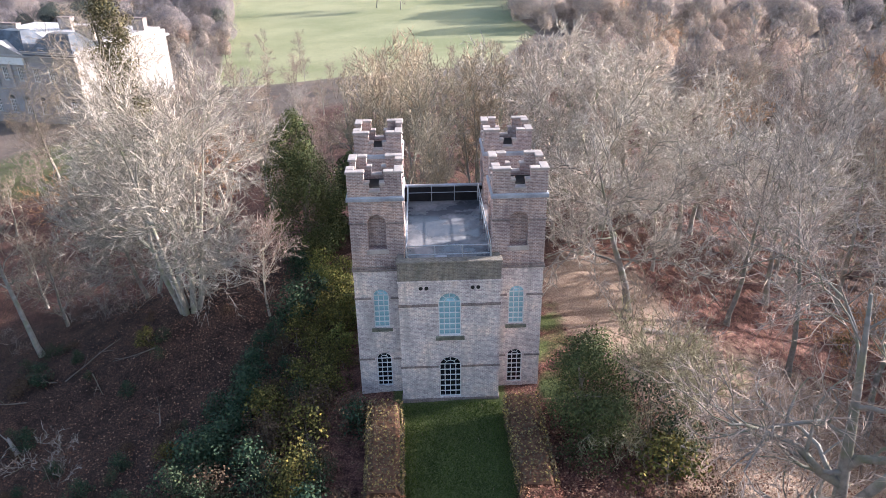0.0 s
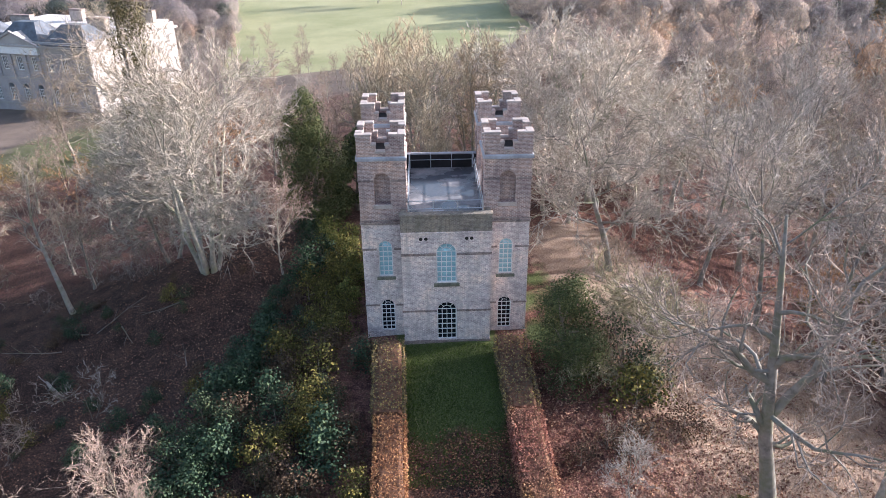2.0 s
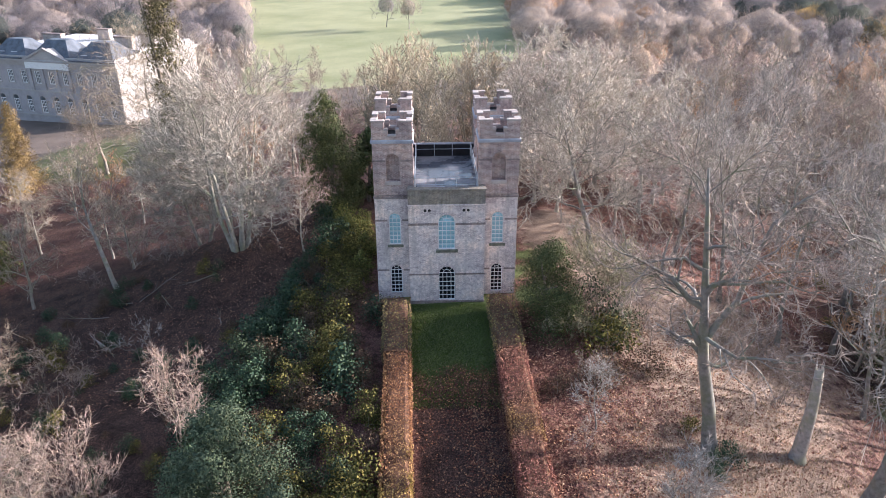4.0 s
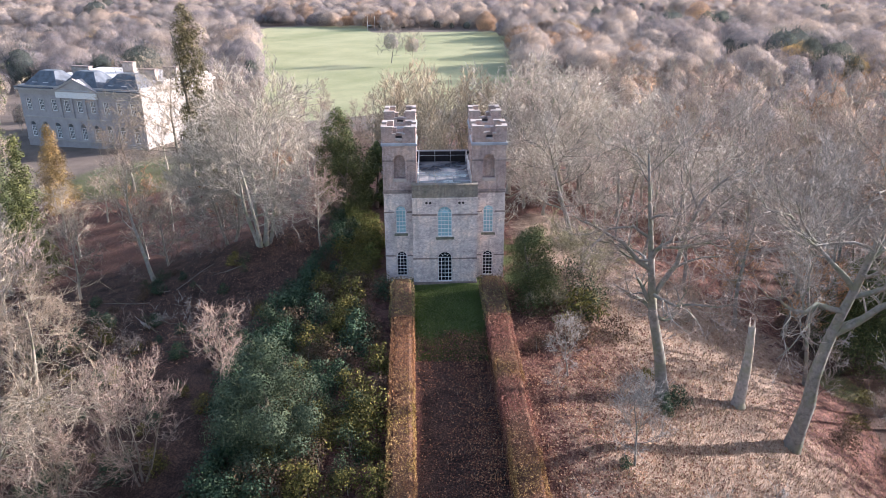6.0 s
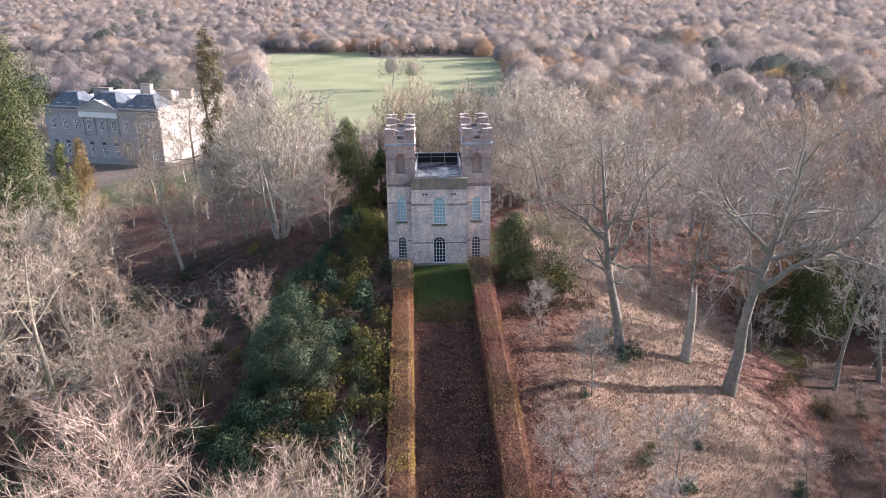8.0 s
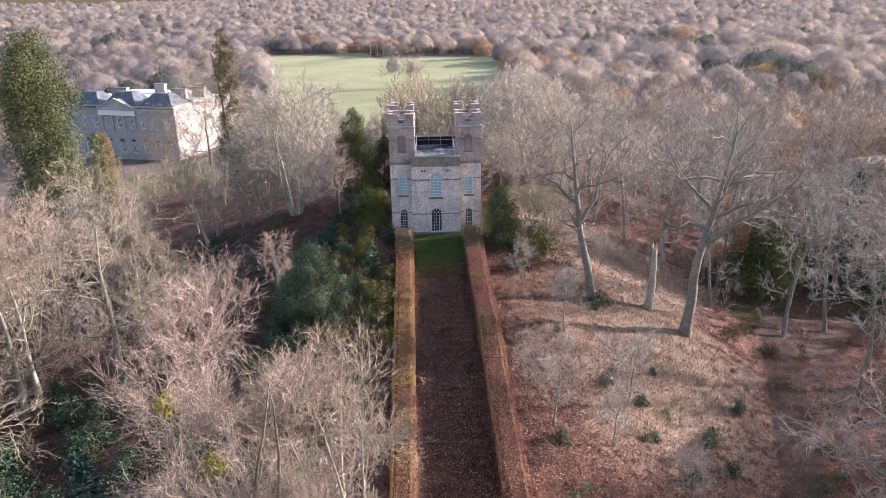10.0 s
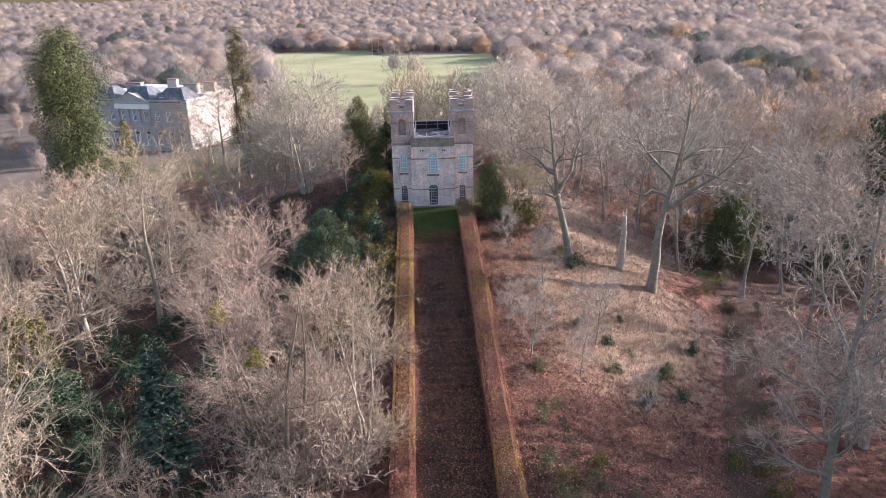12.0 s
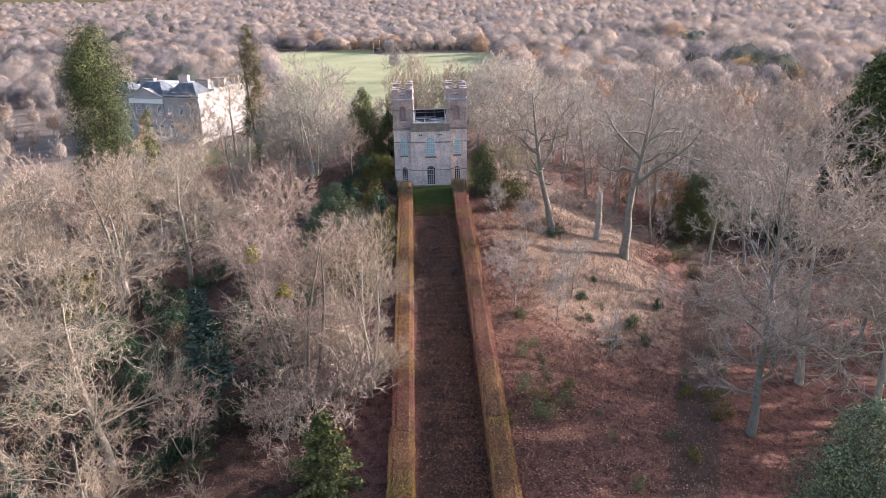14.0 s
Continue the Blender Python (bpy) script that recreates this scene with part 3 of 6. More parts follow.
def build_tower():
    tower = thing("castle_tower", "castellated brick folly tower with four corner turrets on a wooded hill", "tower", (0.08, 0, 0), radians(1.8))
    # front bay
    W = 2.95
    opens = [(0, 0.66, -0.02, 2.36, 0.58), (0, 0.66, 4.46, 6.74, 0.62)]
    bay = MB()
    facade(bay, -W, W, -1.6, 8.15, opens, 0.22, 0.0)
    for s in (-1, 1):
        bay.add([(s * W, 0, -1.6), (s * W, 1.25, -1.6), (s * W, 1.25, 8.15), (s * W, 0, 8.15)], [(0, 1, 2, 3)])
    part("bay_wall", bay, BRICK_LOW, tower, "pale purplish-grey brick bay")
    sash_window(tower, 0, 0.66, -0.02, 2.36, 0.58, 0.15, 4, 6, PANE_DARK, "french_window")
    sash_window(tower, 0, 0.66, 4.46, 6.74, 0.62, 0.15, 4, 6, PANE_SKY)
    brick_arch(tower, BRICK_LOW, Matrix(), 0, 0.68, 6.74, 0.62, 0.0, 0.32, 17, 0.012)
    brick_arch(tower, BRICK_LOW, Matrix(), 0, 0.62, 2.36, 0.58, 0.0, 0.30, 17, 0.012)
    part("window_sill", MB().slab(-0.86, 0.86, -0.11, 0.16, 4.22, 4.455), SILL, tower, "green mossy stone sill")
    part("plinth", MB().slab(-W - 0.06, W + 0.06, -0.06, 0.5, -1.6, -0.05, 0.04), BAND, tower)
    for x0, x1 in ((-W - 0.05, -0.66), (0.66, W + 0.05)):
        part("string_course", MB().slab(x0, x1, -0.05, 0.02, 2.24, 2.36, 0.02), BAND, tower)
    for x0, x1 in ((-W - 0.05, -0.68), (0.68, W + 0.05)):
        part("string_course", MB().slab(x0, x1, -0.06, 0.02, 6.52, 6.68, 0.02), BAND, tower)
    # Near-black discs on the wall stand for open holes and their shade.
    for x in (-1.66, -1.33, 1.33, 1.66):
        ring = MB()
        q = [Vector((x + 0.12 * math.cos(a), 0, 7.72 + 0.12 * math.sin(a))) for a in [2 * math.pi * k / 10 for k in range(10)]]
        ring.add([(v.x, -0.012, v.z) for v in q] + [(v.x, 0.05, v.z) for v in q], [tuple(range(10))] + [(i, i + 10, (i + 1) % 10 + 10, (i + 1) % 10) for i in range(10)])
        part("vent_hole", ring, DARK, tower, "near-black disc standing for a round vent hole")
    part("parapet", MB().box(-W - 0.02, W + 0.02, -0.03, 0.42, 8.15, 9.36), MOSSY, tower, "dark moss-stained brick parapet")
    part("parapet_string", MB().slab(-W - 0.04, W + 0.04, -0.06, 0.44, 8.10, 8.22, 0.03), BRICK_LOW, tower)
    part("parapet_coping", MB().slab(-W - 0.08, W + 0.08, -0.10, 0.5, 9.36, 9.47, 0.03), MOSSY, tower, "moss-darkened brick parapet coping")
    for s in (-1, 1):
        part("parapet_return", MB().box(min(s * W, s * (W - 0.4)), max(s * W, s * (W - 0.4)), 0.42, 1.25, 8.15, 9.36), MOSSY, tower)
    # main body and roof deck
    part("body_wall", MB().box(-4.9, 4.9, 4.2, 8.6, -1.6, 7.6).box(-2.72, 2.72, 1.25, 10.6, -1.6, 8.80), BRICK_LOW, tower)
    part("roof_deck", MB().box(-2.74, 2.74, 0.45, 10.3, 8.80, 8.93), FELT, tower, "blue-grey puddled felt roof")
    for s in (-1, 1):
        part("side_parapet", MB().box(s * 2.7 - 0.12, s * 2.7 + 0.12, 4.2, 8.6, 7.6, 9.25), BRICK_TOP, tower)
        part("parapet_coping", MB().slab(s * 2.7 - 0.17, s * 2.7 + 0.17, 4.25, 8.52, 9.25, 9.36, 0.02), STONE, tower)
    part("back_parapet", MB().box(-2.7, 2.7, 10.3, 10.62, 8.6, 9.98), BLACK, tower, "black felt-covered back parapet")
    part("parapet_coping", MB().slab(-2.69, 2.69, 10.26, 10.66, 9.98, 10.06, 0.02), LEAD, tower)
    part("roof_hatch", MB().slab(-0.75, -0.1, 0.75, 1.25, 8.93, 9.25), LEAD, tower, "small grey roof hatch")
    for x, y in ((-4.06, 2.72), (4.06, 2.72)):
        t = turret_body(tower, True)
        t.location = (x, y, 0)
    for x, y in ((-4.2, 10.05), (4.2, 10.05)):
        t = turret_body(tower, False)
        t.location = (x, y, 0)
    # railings on the roof
    def railing(p, q, z, posts, h):
        d = (q - p)
        r = new("railing")
        r.parent = tower
        tagged(r, "galvanised tube railing")
        for i in range(posts):
            a = p + d * (i / (posts - 1))
            part("post", MB_tube([a + Vector((0, 0, z)), a + Vector((0, 0, z + h))], 0.035), STEEL, r)
        for k in (1.0, 0.55):
            part("rail", MB_tube([p + Vector((0, 0, z + h * k)), q + Vector((0, 0, z + h * k))], 0.028), STEEL, r)
    railing(Vector((-2.38, 0.6, 0)), Vector((2.38, 0.6, 0)), 8.93, 4, 1.22)
    railing(Vector((-2.38, 10.2, 0)), Vector((2.38, 10.2, 0)), 8.93, 4, 1.2)
    railing(Vector((2.42, 0.6, 0)), Vector((2.42, 10.2, 0)), 8.93, 7, 1.2)
    railing(Vector((-2.42, 0.6, 0)), Vector((-2.42, 10.2, 0)), 8.93, 7, 1.2)
    return tower


def MB_tube(pts, r, sides=6):
    mb = MB()
    mb.tube(pts, [r] * len(pts), sides)
    return mb


build_tower()


# ---- the mansion ----
def build_mansion():
    c, d, n = Vector((-73.2, 109.9, 0)), Vector((-0.953, 0.301, 0)), Vector((0.301, 0.953, 0))
    house = new("mansion")
    house.matrix_basis = Matrix(((-d.x, n.x, 0, c.x), (-d.y, n.y, 0, c.y), (0, 0, 1, 0), (0, 0, 0, 1)))
    tagged(house, "Georgian country house of grey stone with pediment and slate roof", "house")
    L, D, Z0, Z1 = 37.0, 29.0, -19.0, -0.6
    a_left, a_right = -25.6, -12.0
    bays = [2.6 + 3.98 * i for i in range(9)]
    front = MB()
    ops = []
    for s in bays:
        ops += [(-s, 0.8, -12.4, -9.3, 0.74), (-s, 0.8, -5.6, -2.75, 0.02)]
    facade(front, -L, 0, Z0, Z1, ops, 0.25, 0.0)
    part("front_wall", front, ASHLAR, house, "grey stone front wall in shade")
    part("side_wall", MB().box(-0.35, 0, 0.25, D, Z0, Z1).box(-L, -L + 0.35, 0.25, D, Z0, Z1).box(-L + 0.35, -0.35, D - 0.35, D, Z0, Z1), ASHLAR_L, house, "pale stuccoed side walls")
    glass = MB().slab(-0.74, 0.74, 0.16, 0.2, 0, 2.86, 0.01).mesh("pane", PANE_FAR)
    fr = MB()
    fr.box(-0.8, -0.62, 0.06, 0.2, 0, 2.88).box(0.62, 0.8, 0.06, 0.2, 0, 2.88).box(-0.62, 0.62, 0.06, 0.2, 0, 0.16).box(-0.62, 0.62, 0.06, 0.2, 2.72, 2.88).box(-0.62, 0.62, 0.075, 0.195, 1.36, 1.5)
    for x in (-0.21, 0.21):
        fr.box(x - 0.035, x + 0.035, 0.09, 0.19, 0.16, 2.72)
    for z in (0.76, 2.1):
        fr.box(-0.62, 0.62, 0.095, 0.185, z - 0.03, z + 0.03)
    frame_me = fr.mesh("window_frame", WHITE)
    sur = MB()
    sur.box(-1.04, -0.81, -0.07, 0.02, -0.1, 2.9).box(0.81, 1.04, -0.07, 0.02, -0.1, 2.9).box(-1.14, 1.14, -0.11, 0.02, 2.9, 3.12).box(-1.1, 1.1, -0.13, 0.02, -0.28, -0.1)
    sur_me = sur.mesh("surround", ASHLAR_L)
    arc = voussoirs(0, 0.8, 3.1, 0.74, 0.0, 0.26, 9, 0.08)
    arc.box(-1.04, -0.81, -0.07, 0.02, -0.1, 3.1).box(0.81, 1.04, -0.07, 0.02, -0.1, 3.1).box(-1.1, 1.1, -0.13, 0.02, -0.28, -0.1)
    arc_me = arc.mesh("surround", ASHLAR_L)
    head = arched_panel(0, 0.76, 2.88, 3.1, 0.7, 0.17, 0.03).mesh("pane", PANE_FAR)
    for s in bays:
        for z, arched in ((-5.6, False), (-12.4, True)):
            w = new("window")
            w.parent = house
            w.location = (-s, 0, z)
            part("pane", glass, None, w)
            part("window_frame", frame_me, None, w)
            part("surround", arc_me if arched else sur_me, None, w)
            if arched:
                part("fan_light", head, None, w)
    part("cornice", MB().slab(-L - 0.6, 0.6, -0.7, D + 0.6, Z1, Z1 + 0.55, 0.2), ASHLAR_L, house, "projecting stone cornice")
    # Dark eaves strip: a lead channel plus the cornice shadow put into its colour.
    part("eaves_shade", MB().slab(-L - 0.7, a_left, -0.78, -0.2, Z1 + 0.556, Z1 + 0.86, 0.05).slab(a_right, 0.7, -0.78, -0.2, Z1 + 0.556, Z1 + 0.86, 0.05), SLATE, house, "dark lead channel with cornice shadow along the eaves")
    part("frieze", MB().box(-L - 0.1, 0.1, -0.14, 0.0, Z1 - 1.0, Z1 - 0.003), ASHLAR_L, house)
    part("string_course", MB().slab(-L - 0.1, 0.1, -0.16, 0.0, -7.5, -7.1, 0.05).slab(-L - 0.1, 0.1, -0.22, 0.0, -13.2, -12.8, 0.05), ASHLAR_L, house)
    par = MB().box(-L, 0, 0.0, 0.35, Z1 + 0.55, Z1 + 1.15).box(-L, 0, D - 0.35, D, Z1 + 0.55, Z1 + 1.5).box(-0.35, 0, 0.35, D - 0.35, Z1 + 0.55, Z1 + 1.5).box(-L, -L + 0.35, 0.35, D - 0.35, Z1 + 0.55, Z1 + 1.15)
    part("parapet", par, ASHLAR_L, house)
    # pediment over the middle three bays
    a, b = -25.0, -12.6
    m = (a + b) / 2
    ped = MB()
    ped.add([(a, -0.5, Z1 + 0.1), (b, -0.5, Z1 + 0.1), (m, -0.5, Z1 + 2.9), (a, 5, Z1 + 0.1), (b, 5, Z1 + 0.1), (m, 5, Z1 + 2.9)], [(0, 1, 2), (3, 5, 4), (0, 2, 5, 3), (1, 4, 5, 2), (0, 3, 4, 1)])
    part("pediment", ped, ASHLAR_L, house, "triangular stone pediment")
    for x0, x1 in ((a - 0.5, m), (b + 0.5, m)):
        e = MB()
        e.tube([Vector((x0, -0.55, Z1 + 0.25)), Vector((x1, -0.55, Z1 + 3.1))], [0.3, 0.3], 4)
        part("pediment_moulding", e, ASHLAR_L, house)
    part("pediment_band", MB().box(a, b, -0.55, 0, Z1 - 1.5, Z1 - 0.05), WHITE, house, "white entablature band")
    for s in (a + 0.6, a + 4.2, b - 4.2, b - 0.6):
        part("pilaster", MB().box(s - 0.4, s + 0.4, -0.3, 0.0, -7.1, Z1 - 1.5), ASHLAR, house)
    # hipped slate roofs in front of a pale flat one
    def hip(x0, x1, y0, y1, z, h, k, mat, name):
        q = MB()
        q.add([(x0, y0, z), (x1, y0, z), (x1, y1, z), (x0, y1, z), (x0 + k, y0 + k, z + h), (x1 - k, y0 + k, z + h), (x1 - k, y1 - k, z + h), (x0 + k, y1 - k, z + h)],
              [(0, 1, 5, 4), (1, 2, 6, 5), (2, 3, 7, 6), (3, 0, 4, 7), (4, 5, 6, 7), (3, 2, 1, 0)])
        part(name, q, mat, house)
    hip(-12.2, -0.8, 0.7, 9.5, Z1 + 0.75, 3.5, 3.2, SLATE, "slate_roof")
    hip(-24.6, -12.9, 0.7, 9.5, Z1 + 0.75, 3.7, 3.2, SLATE, "slate_roof")
    hip(-36.2, -25.3, 0.7, 9.5, Z1 + 0.75, 3.5, 3.2, SLATE, "slate_roof")
    part("flat_roof", MB().slab(-36.2, -0.8, 9.7, D - 0.6, Z1 + 0.55, Z1 + 2.0, 0.1), LEADW, house, "pale flat roof")
    for x0, x1, y in ((-8, -3.2, 10.2), (-29.0, -23.5, 10.2), (-22, -18.5, 20.5), (-4.6, -0.6, 15), (-3.8, -0.8, 23)):
        ch = new("chimney")
        ch.parent = house
        part("chimney_shaft", MB().box(x0, x1, y, y + 1.3, Z1 + 1.9, Z1 + 4.4), STONE, ch, "broad stone chimney stack")
        part("chimney_cap", MB().slab(x0 - 0.12, x1 + 0.12, y - 0.12, y + 1.42, Z1 + 4.4, Z1 + 4.75, 0.06), BAND, ch)
    for x in (-33, -29.5, -9.5, -5.5):
        part("roof_light", MB().slab(x - 0.9, x + 0.9, 1.5, 2.5, Z1 + 1.0, Z1 + 1.75, 0.1), LEADW, house, "pale dormer top")


build_mansion()


# ---- trees ----
def bend(p, d, length, r, n, wob, up, rng, tip=0.35):
    pts, rad = [p.copy()], [r]
    for i in range(n):
        d = (d + Vector((rng.gauss(0, wob), rng.gauss(0, wob), rng.gauss(0, wob) + up))).normalized()
        p = p + d * (length / n)
        pts.append(p.copy())
        rad.append(r * (1 - (1 - tip) * (i + 1) / n))
    return pts, rad


def fork(d, angle, rng):
    a = d.cross(Vector((rng.gauss(0, 1), rng.gauss(0, 1), rng.gauss(0, 1))))
    a = a.normalized() if a.length > 1e-3 else Vector((1, 0, 0))
    return (d * math.cos(angle) + a * math.sin(angle)).normalized()


def grow(seed, H, R, r0, clear=0.35, limbs=8, fan=(7, 6, 10), stems=1, lean=(0, 0), twig=0.010, up=0.06, wob=0.2, steep=0.5, flare=1.25, hang=0.0, coarse=False, majors=(), stout=1.0):
    """A bare tree about its base: height H, crown radius R. majors: heavy limbs (height share, compass angle, rise, length share).
    Gives the makings of trunk, limbs and branches, and the bent branchlets (four points and a radius each)."""
    rng = random.Random(seed)
    wood, arms, mid, lets = MB(), [], MB(), []
    rt = r0 if stems == 1 else r0 * 0.72
    rz = H * (1 - 0.8 * clear) / 2
    mid_c, half = Vector((lean[0] * H * 0.6, lean[1] * H * 0.6, H - rz)), Vector((R, R, rz))

    def reach(q, d):
        """How far it is from q along d to the crown's outline."""
        o = Vector([(q[i] - mid_c[i]) / half[i] for i in range(3)])
        e = Vector([d[i] / half[i] for i in range(3)])
        A, B, C = e.dot(e), o.dot(e), o.dot(o) - 1
        root = B * B - A * C
        return max(0.22 * R, (-B + math.sqrt(root)) / A) if root > 0 else 0.3 * R

    def branchlets(pts, rad, count, length, first):
        n = len(pts) - 1
        for b in range(count):
            k = min(n - 0.001, (first + (1 - first) * (b + rng.random()) / count) * n)
            j = int(k)
            q = pts[j].lerp(pts[j + 1], k - j)
            d = fork((pts[j + 1] - pts[j]).normalized(), rng.uniform(0.35, 0.95), rng)
            bp, _ = bend(q, d, length * rng.uniform(0.6, 1.25), 1.0, 3, wob * 1.5, up - hang, rng)
            lets.append((bp, max(twig * 1.25, rad[j] * 0.4)))

    for s in range(stems):
        if stems == 1:
            p, d = Vector((0, 0, -0.4)), Vector((lean[0], lean[1], 1)).normalized()
        else:
            w = 2 * math.pi * (s + rng.random() * 0.5) / stems
            p, d = Vector((math.cos(w), math.sin(w), 0)) * r0 * 1.4 + Vector((0, 0, -0.4)), Vector((math.cos(w) * 0.27 + lean[0], math.sin(w) * 0.27 + lean[1], 1)).normalized()
        hs = H * rng.uniform(0.8, 0.92)
        pts, rad = bend(p, d, hs, rt, 10, 0.065, 0.05, rng, 0.12)
        rad[0] *= flare
        wood.tube(pts, rad, 6 if coarse else 9)
        nl = max(4, limbs if stems == 1 else int(limbs * 1.4 / stems) + 2)
        jobs = [(clear + (0.98 - clear) * (i + rng.random() * 0.7) / nl, i * 2.4 + rng.random() * 0.9, None, 1.0) for i in range(nl)] + [(m[0], m[1], m[2], m[3]) for m in majors]
        for f, w, rise, share in jobs:
            k = min(0.985, f) * 10
            j = int(k)
            q = pts[j].lerp(pts[j + 1], k - j)
            axis_d = (pts[j + 1] - pts[j]).normalized()
            g = (f - clear) / (1 - clear)
            heavy = rise is not None
            if not heavy:
                rise = steep * (0.4 + 1.2 * g) + rng.gauss(0, 0.12)
            ld = (Vector((math.cos(w), math.sin(w), 0)) + axis_d * rise).normalized()
            L = reach(q, ld) * rng.uniform(0.82, 1.06) * share
            lr = rad[j] * (0.72 if heavy else rng.uniform(0.34, 0.52) * stout * (1 - 0.25 * g))
            lp, lrad = bend(q, ld, L, lr, 7, wob, up, rng, 0.16)
            arm = wood if coarse else MB()
            arm.tube(lp, lrad, 4 if coarse else 6)
            if not coarse:
                arms.append(arm)
            nb = max(2, round(fan[0] * min(1.5, max(0.5, L / (0.75 * R)))))
            for a in range(nb):
                fa = 0.2 + 0.8 * (a + rng.random()) / nb
                ka = min(6.999, fa * 7)
                ja = int(ka)
                qa = lp[ja].lerp(lp[ja + 1], ka - ja)
                da = fork((lp[ja + 1] - lp[ja]).normalized(), rng.uniform(0.45, 1.0), rng)
                La = min(L * rng.uniform(0.3, 0.55) * (1.25 - 0.55 * fa) + 0.3, 0.3 * R + reach(qa, da))
                ap, arad = bend(qa, da, La, max(twig * 2.0, lrad[ja] * 0.5), 4, wob * 1.25, up - hang, rng, 0.25)
                mid.tube(ap, arad, 3 if coarse else 4)
                branchlets(ap, arad, fan[1], 0.42 * La + 0.25, 0.12)
            branchlets(lp, lrad, 3, 0.12 * R + 0.3, 0.5)
    return wood, arms, mid, lets


def twig_mesh(lets, count, twig, seed, hang=0.0):
    """The finest growth: each branchlet a thin bent strip, with count twigs along it."""
    g = np.random.default_rng(seed)
    P = np.array([[tuple(v) for v in bp] for bp, _ in lets])
    r = np.array([q for _, q in lets])[:, None, None]
    n = len(P)
    run = P[:, -1] - P[:, 0]
    length = np.linalg.norm(run, axis=1)
    side = unit(np.cross(run, g.normal(0, 1, (n, 3))))[:, None, :]
    taper = np.array([1.0, 0.85, 0.65, 0.4])[None, :, None]
    strip = np.stack([P - side * r * taper, P + side * r * taper], 2).reshape(-1, 3)
    k = (np.arange(n) * 8)[:, None, None]
    F4 = (k + np.array([[0, 1, 3, 2], [2, 3, 5, 4], [4, 5, 7, 6]])[None]).reshape(-1, 4)
    t = g.uniform(0.12, 1.0, (n, count)) * 2.999
    j = t.astype(int)
    i = np.arange(n)[:, None]
    a, b = P[i, j], P[i, j + 1]
    base = a + (b - a) * (t - j)[..., None]
    d = unit((unit((b - a).reshape(-1, 3)) + g.normal(0, 0.55, (n * count, 3)) + (0, 0, 0.16 - 2 * hang)))
    L = (np.clip(length, 0.5, 2.6)[:, None] * g.uniform(0.28, 0.7, (n, count))).reshape(-1, 1)
    base = base.reshape(-1, 3)
    w = unit(np.cross(d, g.normal(0, 1, d.shape))) * twig
    V = np.stack([base - w, base + w, base + d * L], 1).reshape(-1, 3)
    F3 = np.arange(len(V)).reshape(-1, 3) + len(strip)
    return np.concatenate([strip, V]).tolist(), F4.tolist() + F3.tolist()


def unit(a):
    return a / np.maximum(np.linalg.norm(a, axis=1, keepdims=True), 1e-6)


def tree_meshes(bark, twigs, **k):
    wood, arms, mid, lets = grow(**k)
    cut = len(mid.f)
    mid.add(*twig_mesh(lets, k.get("fan", (7, 6, 10))[2], k.get("twig", 0.010), k["seed"], k.get("hang", 0.0)))
    crown = mid.mesh("crown", bark)
    crown.materials.append(twigs)
    crown.polygons.foreach_set("material_index", [0] * cut + [1] * (len(crown.polygons) - cut))
    return [("trunk", wood.mesh("trunk", bark, True))] + [("limb", q.mesh("limb", bark, True)) for q in arms] + [("crown", crown)]


def plant(meshes, x, y, label, turn=0.0, scale=1.0, name="bare_tree", group="", sink=0.0, category="tree"):
    t = new(name)
    t.matrix_basis = Matrix.Translation((x, y, ground_z(x, y) - sink)) @ Matrix.Rotation(turn, 4, "Z") @ Matrix.Diagonal((scale, scale, scale, 1))
    tagged(t, label, category, group)
    for n, me in meshes:
        p = part(n, me, None, t)
        if n in ("crown", "foliage", "needles", "leaves"):
            tagged(p, kind="stuff")
    return t


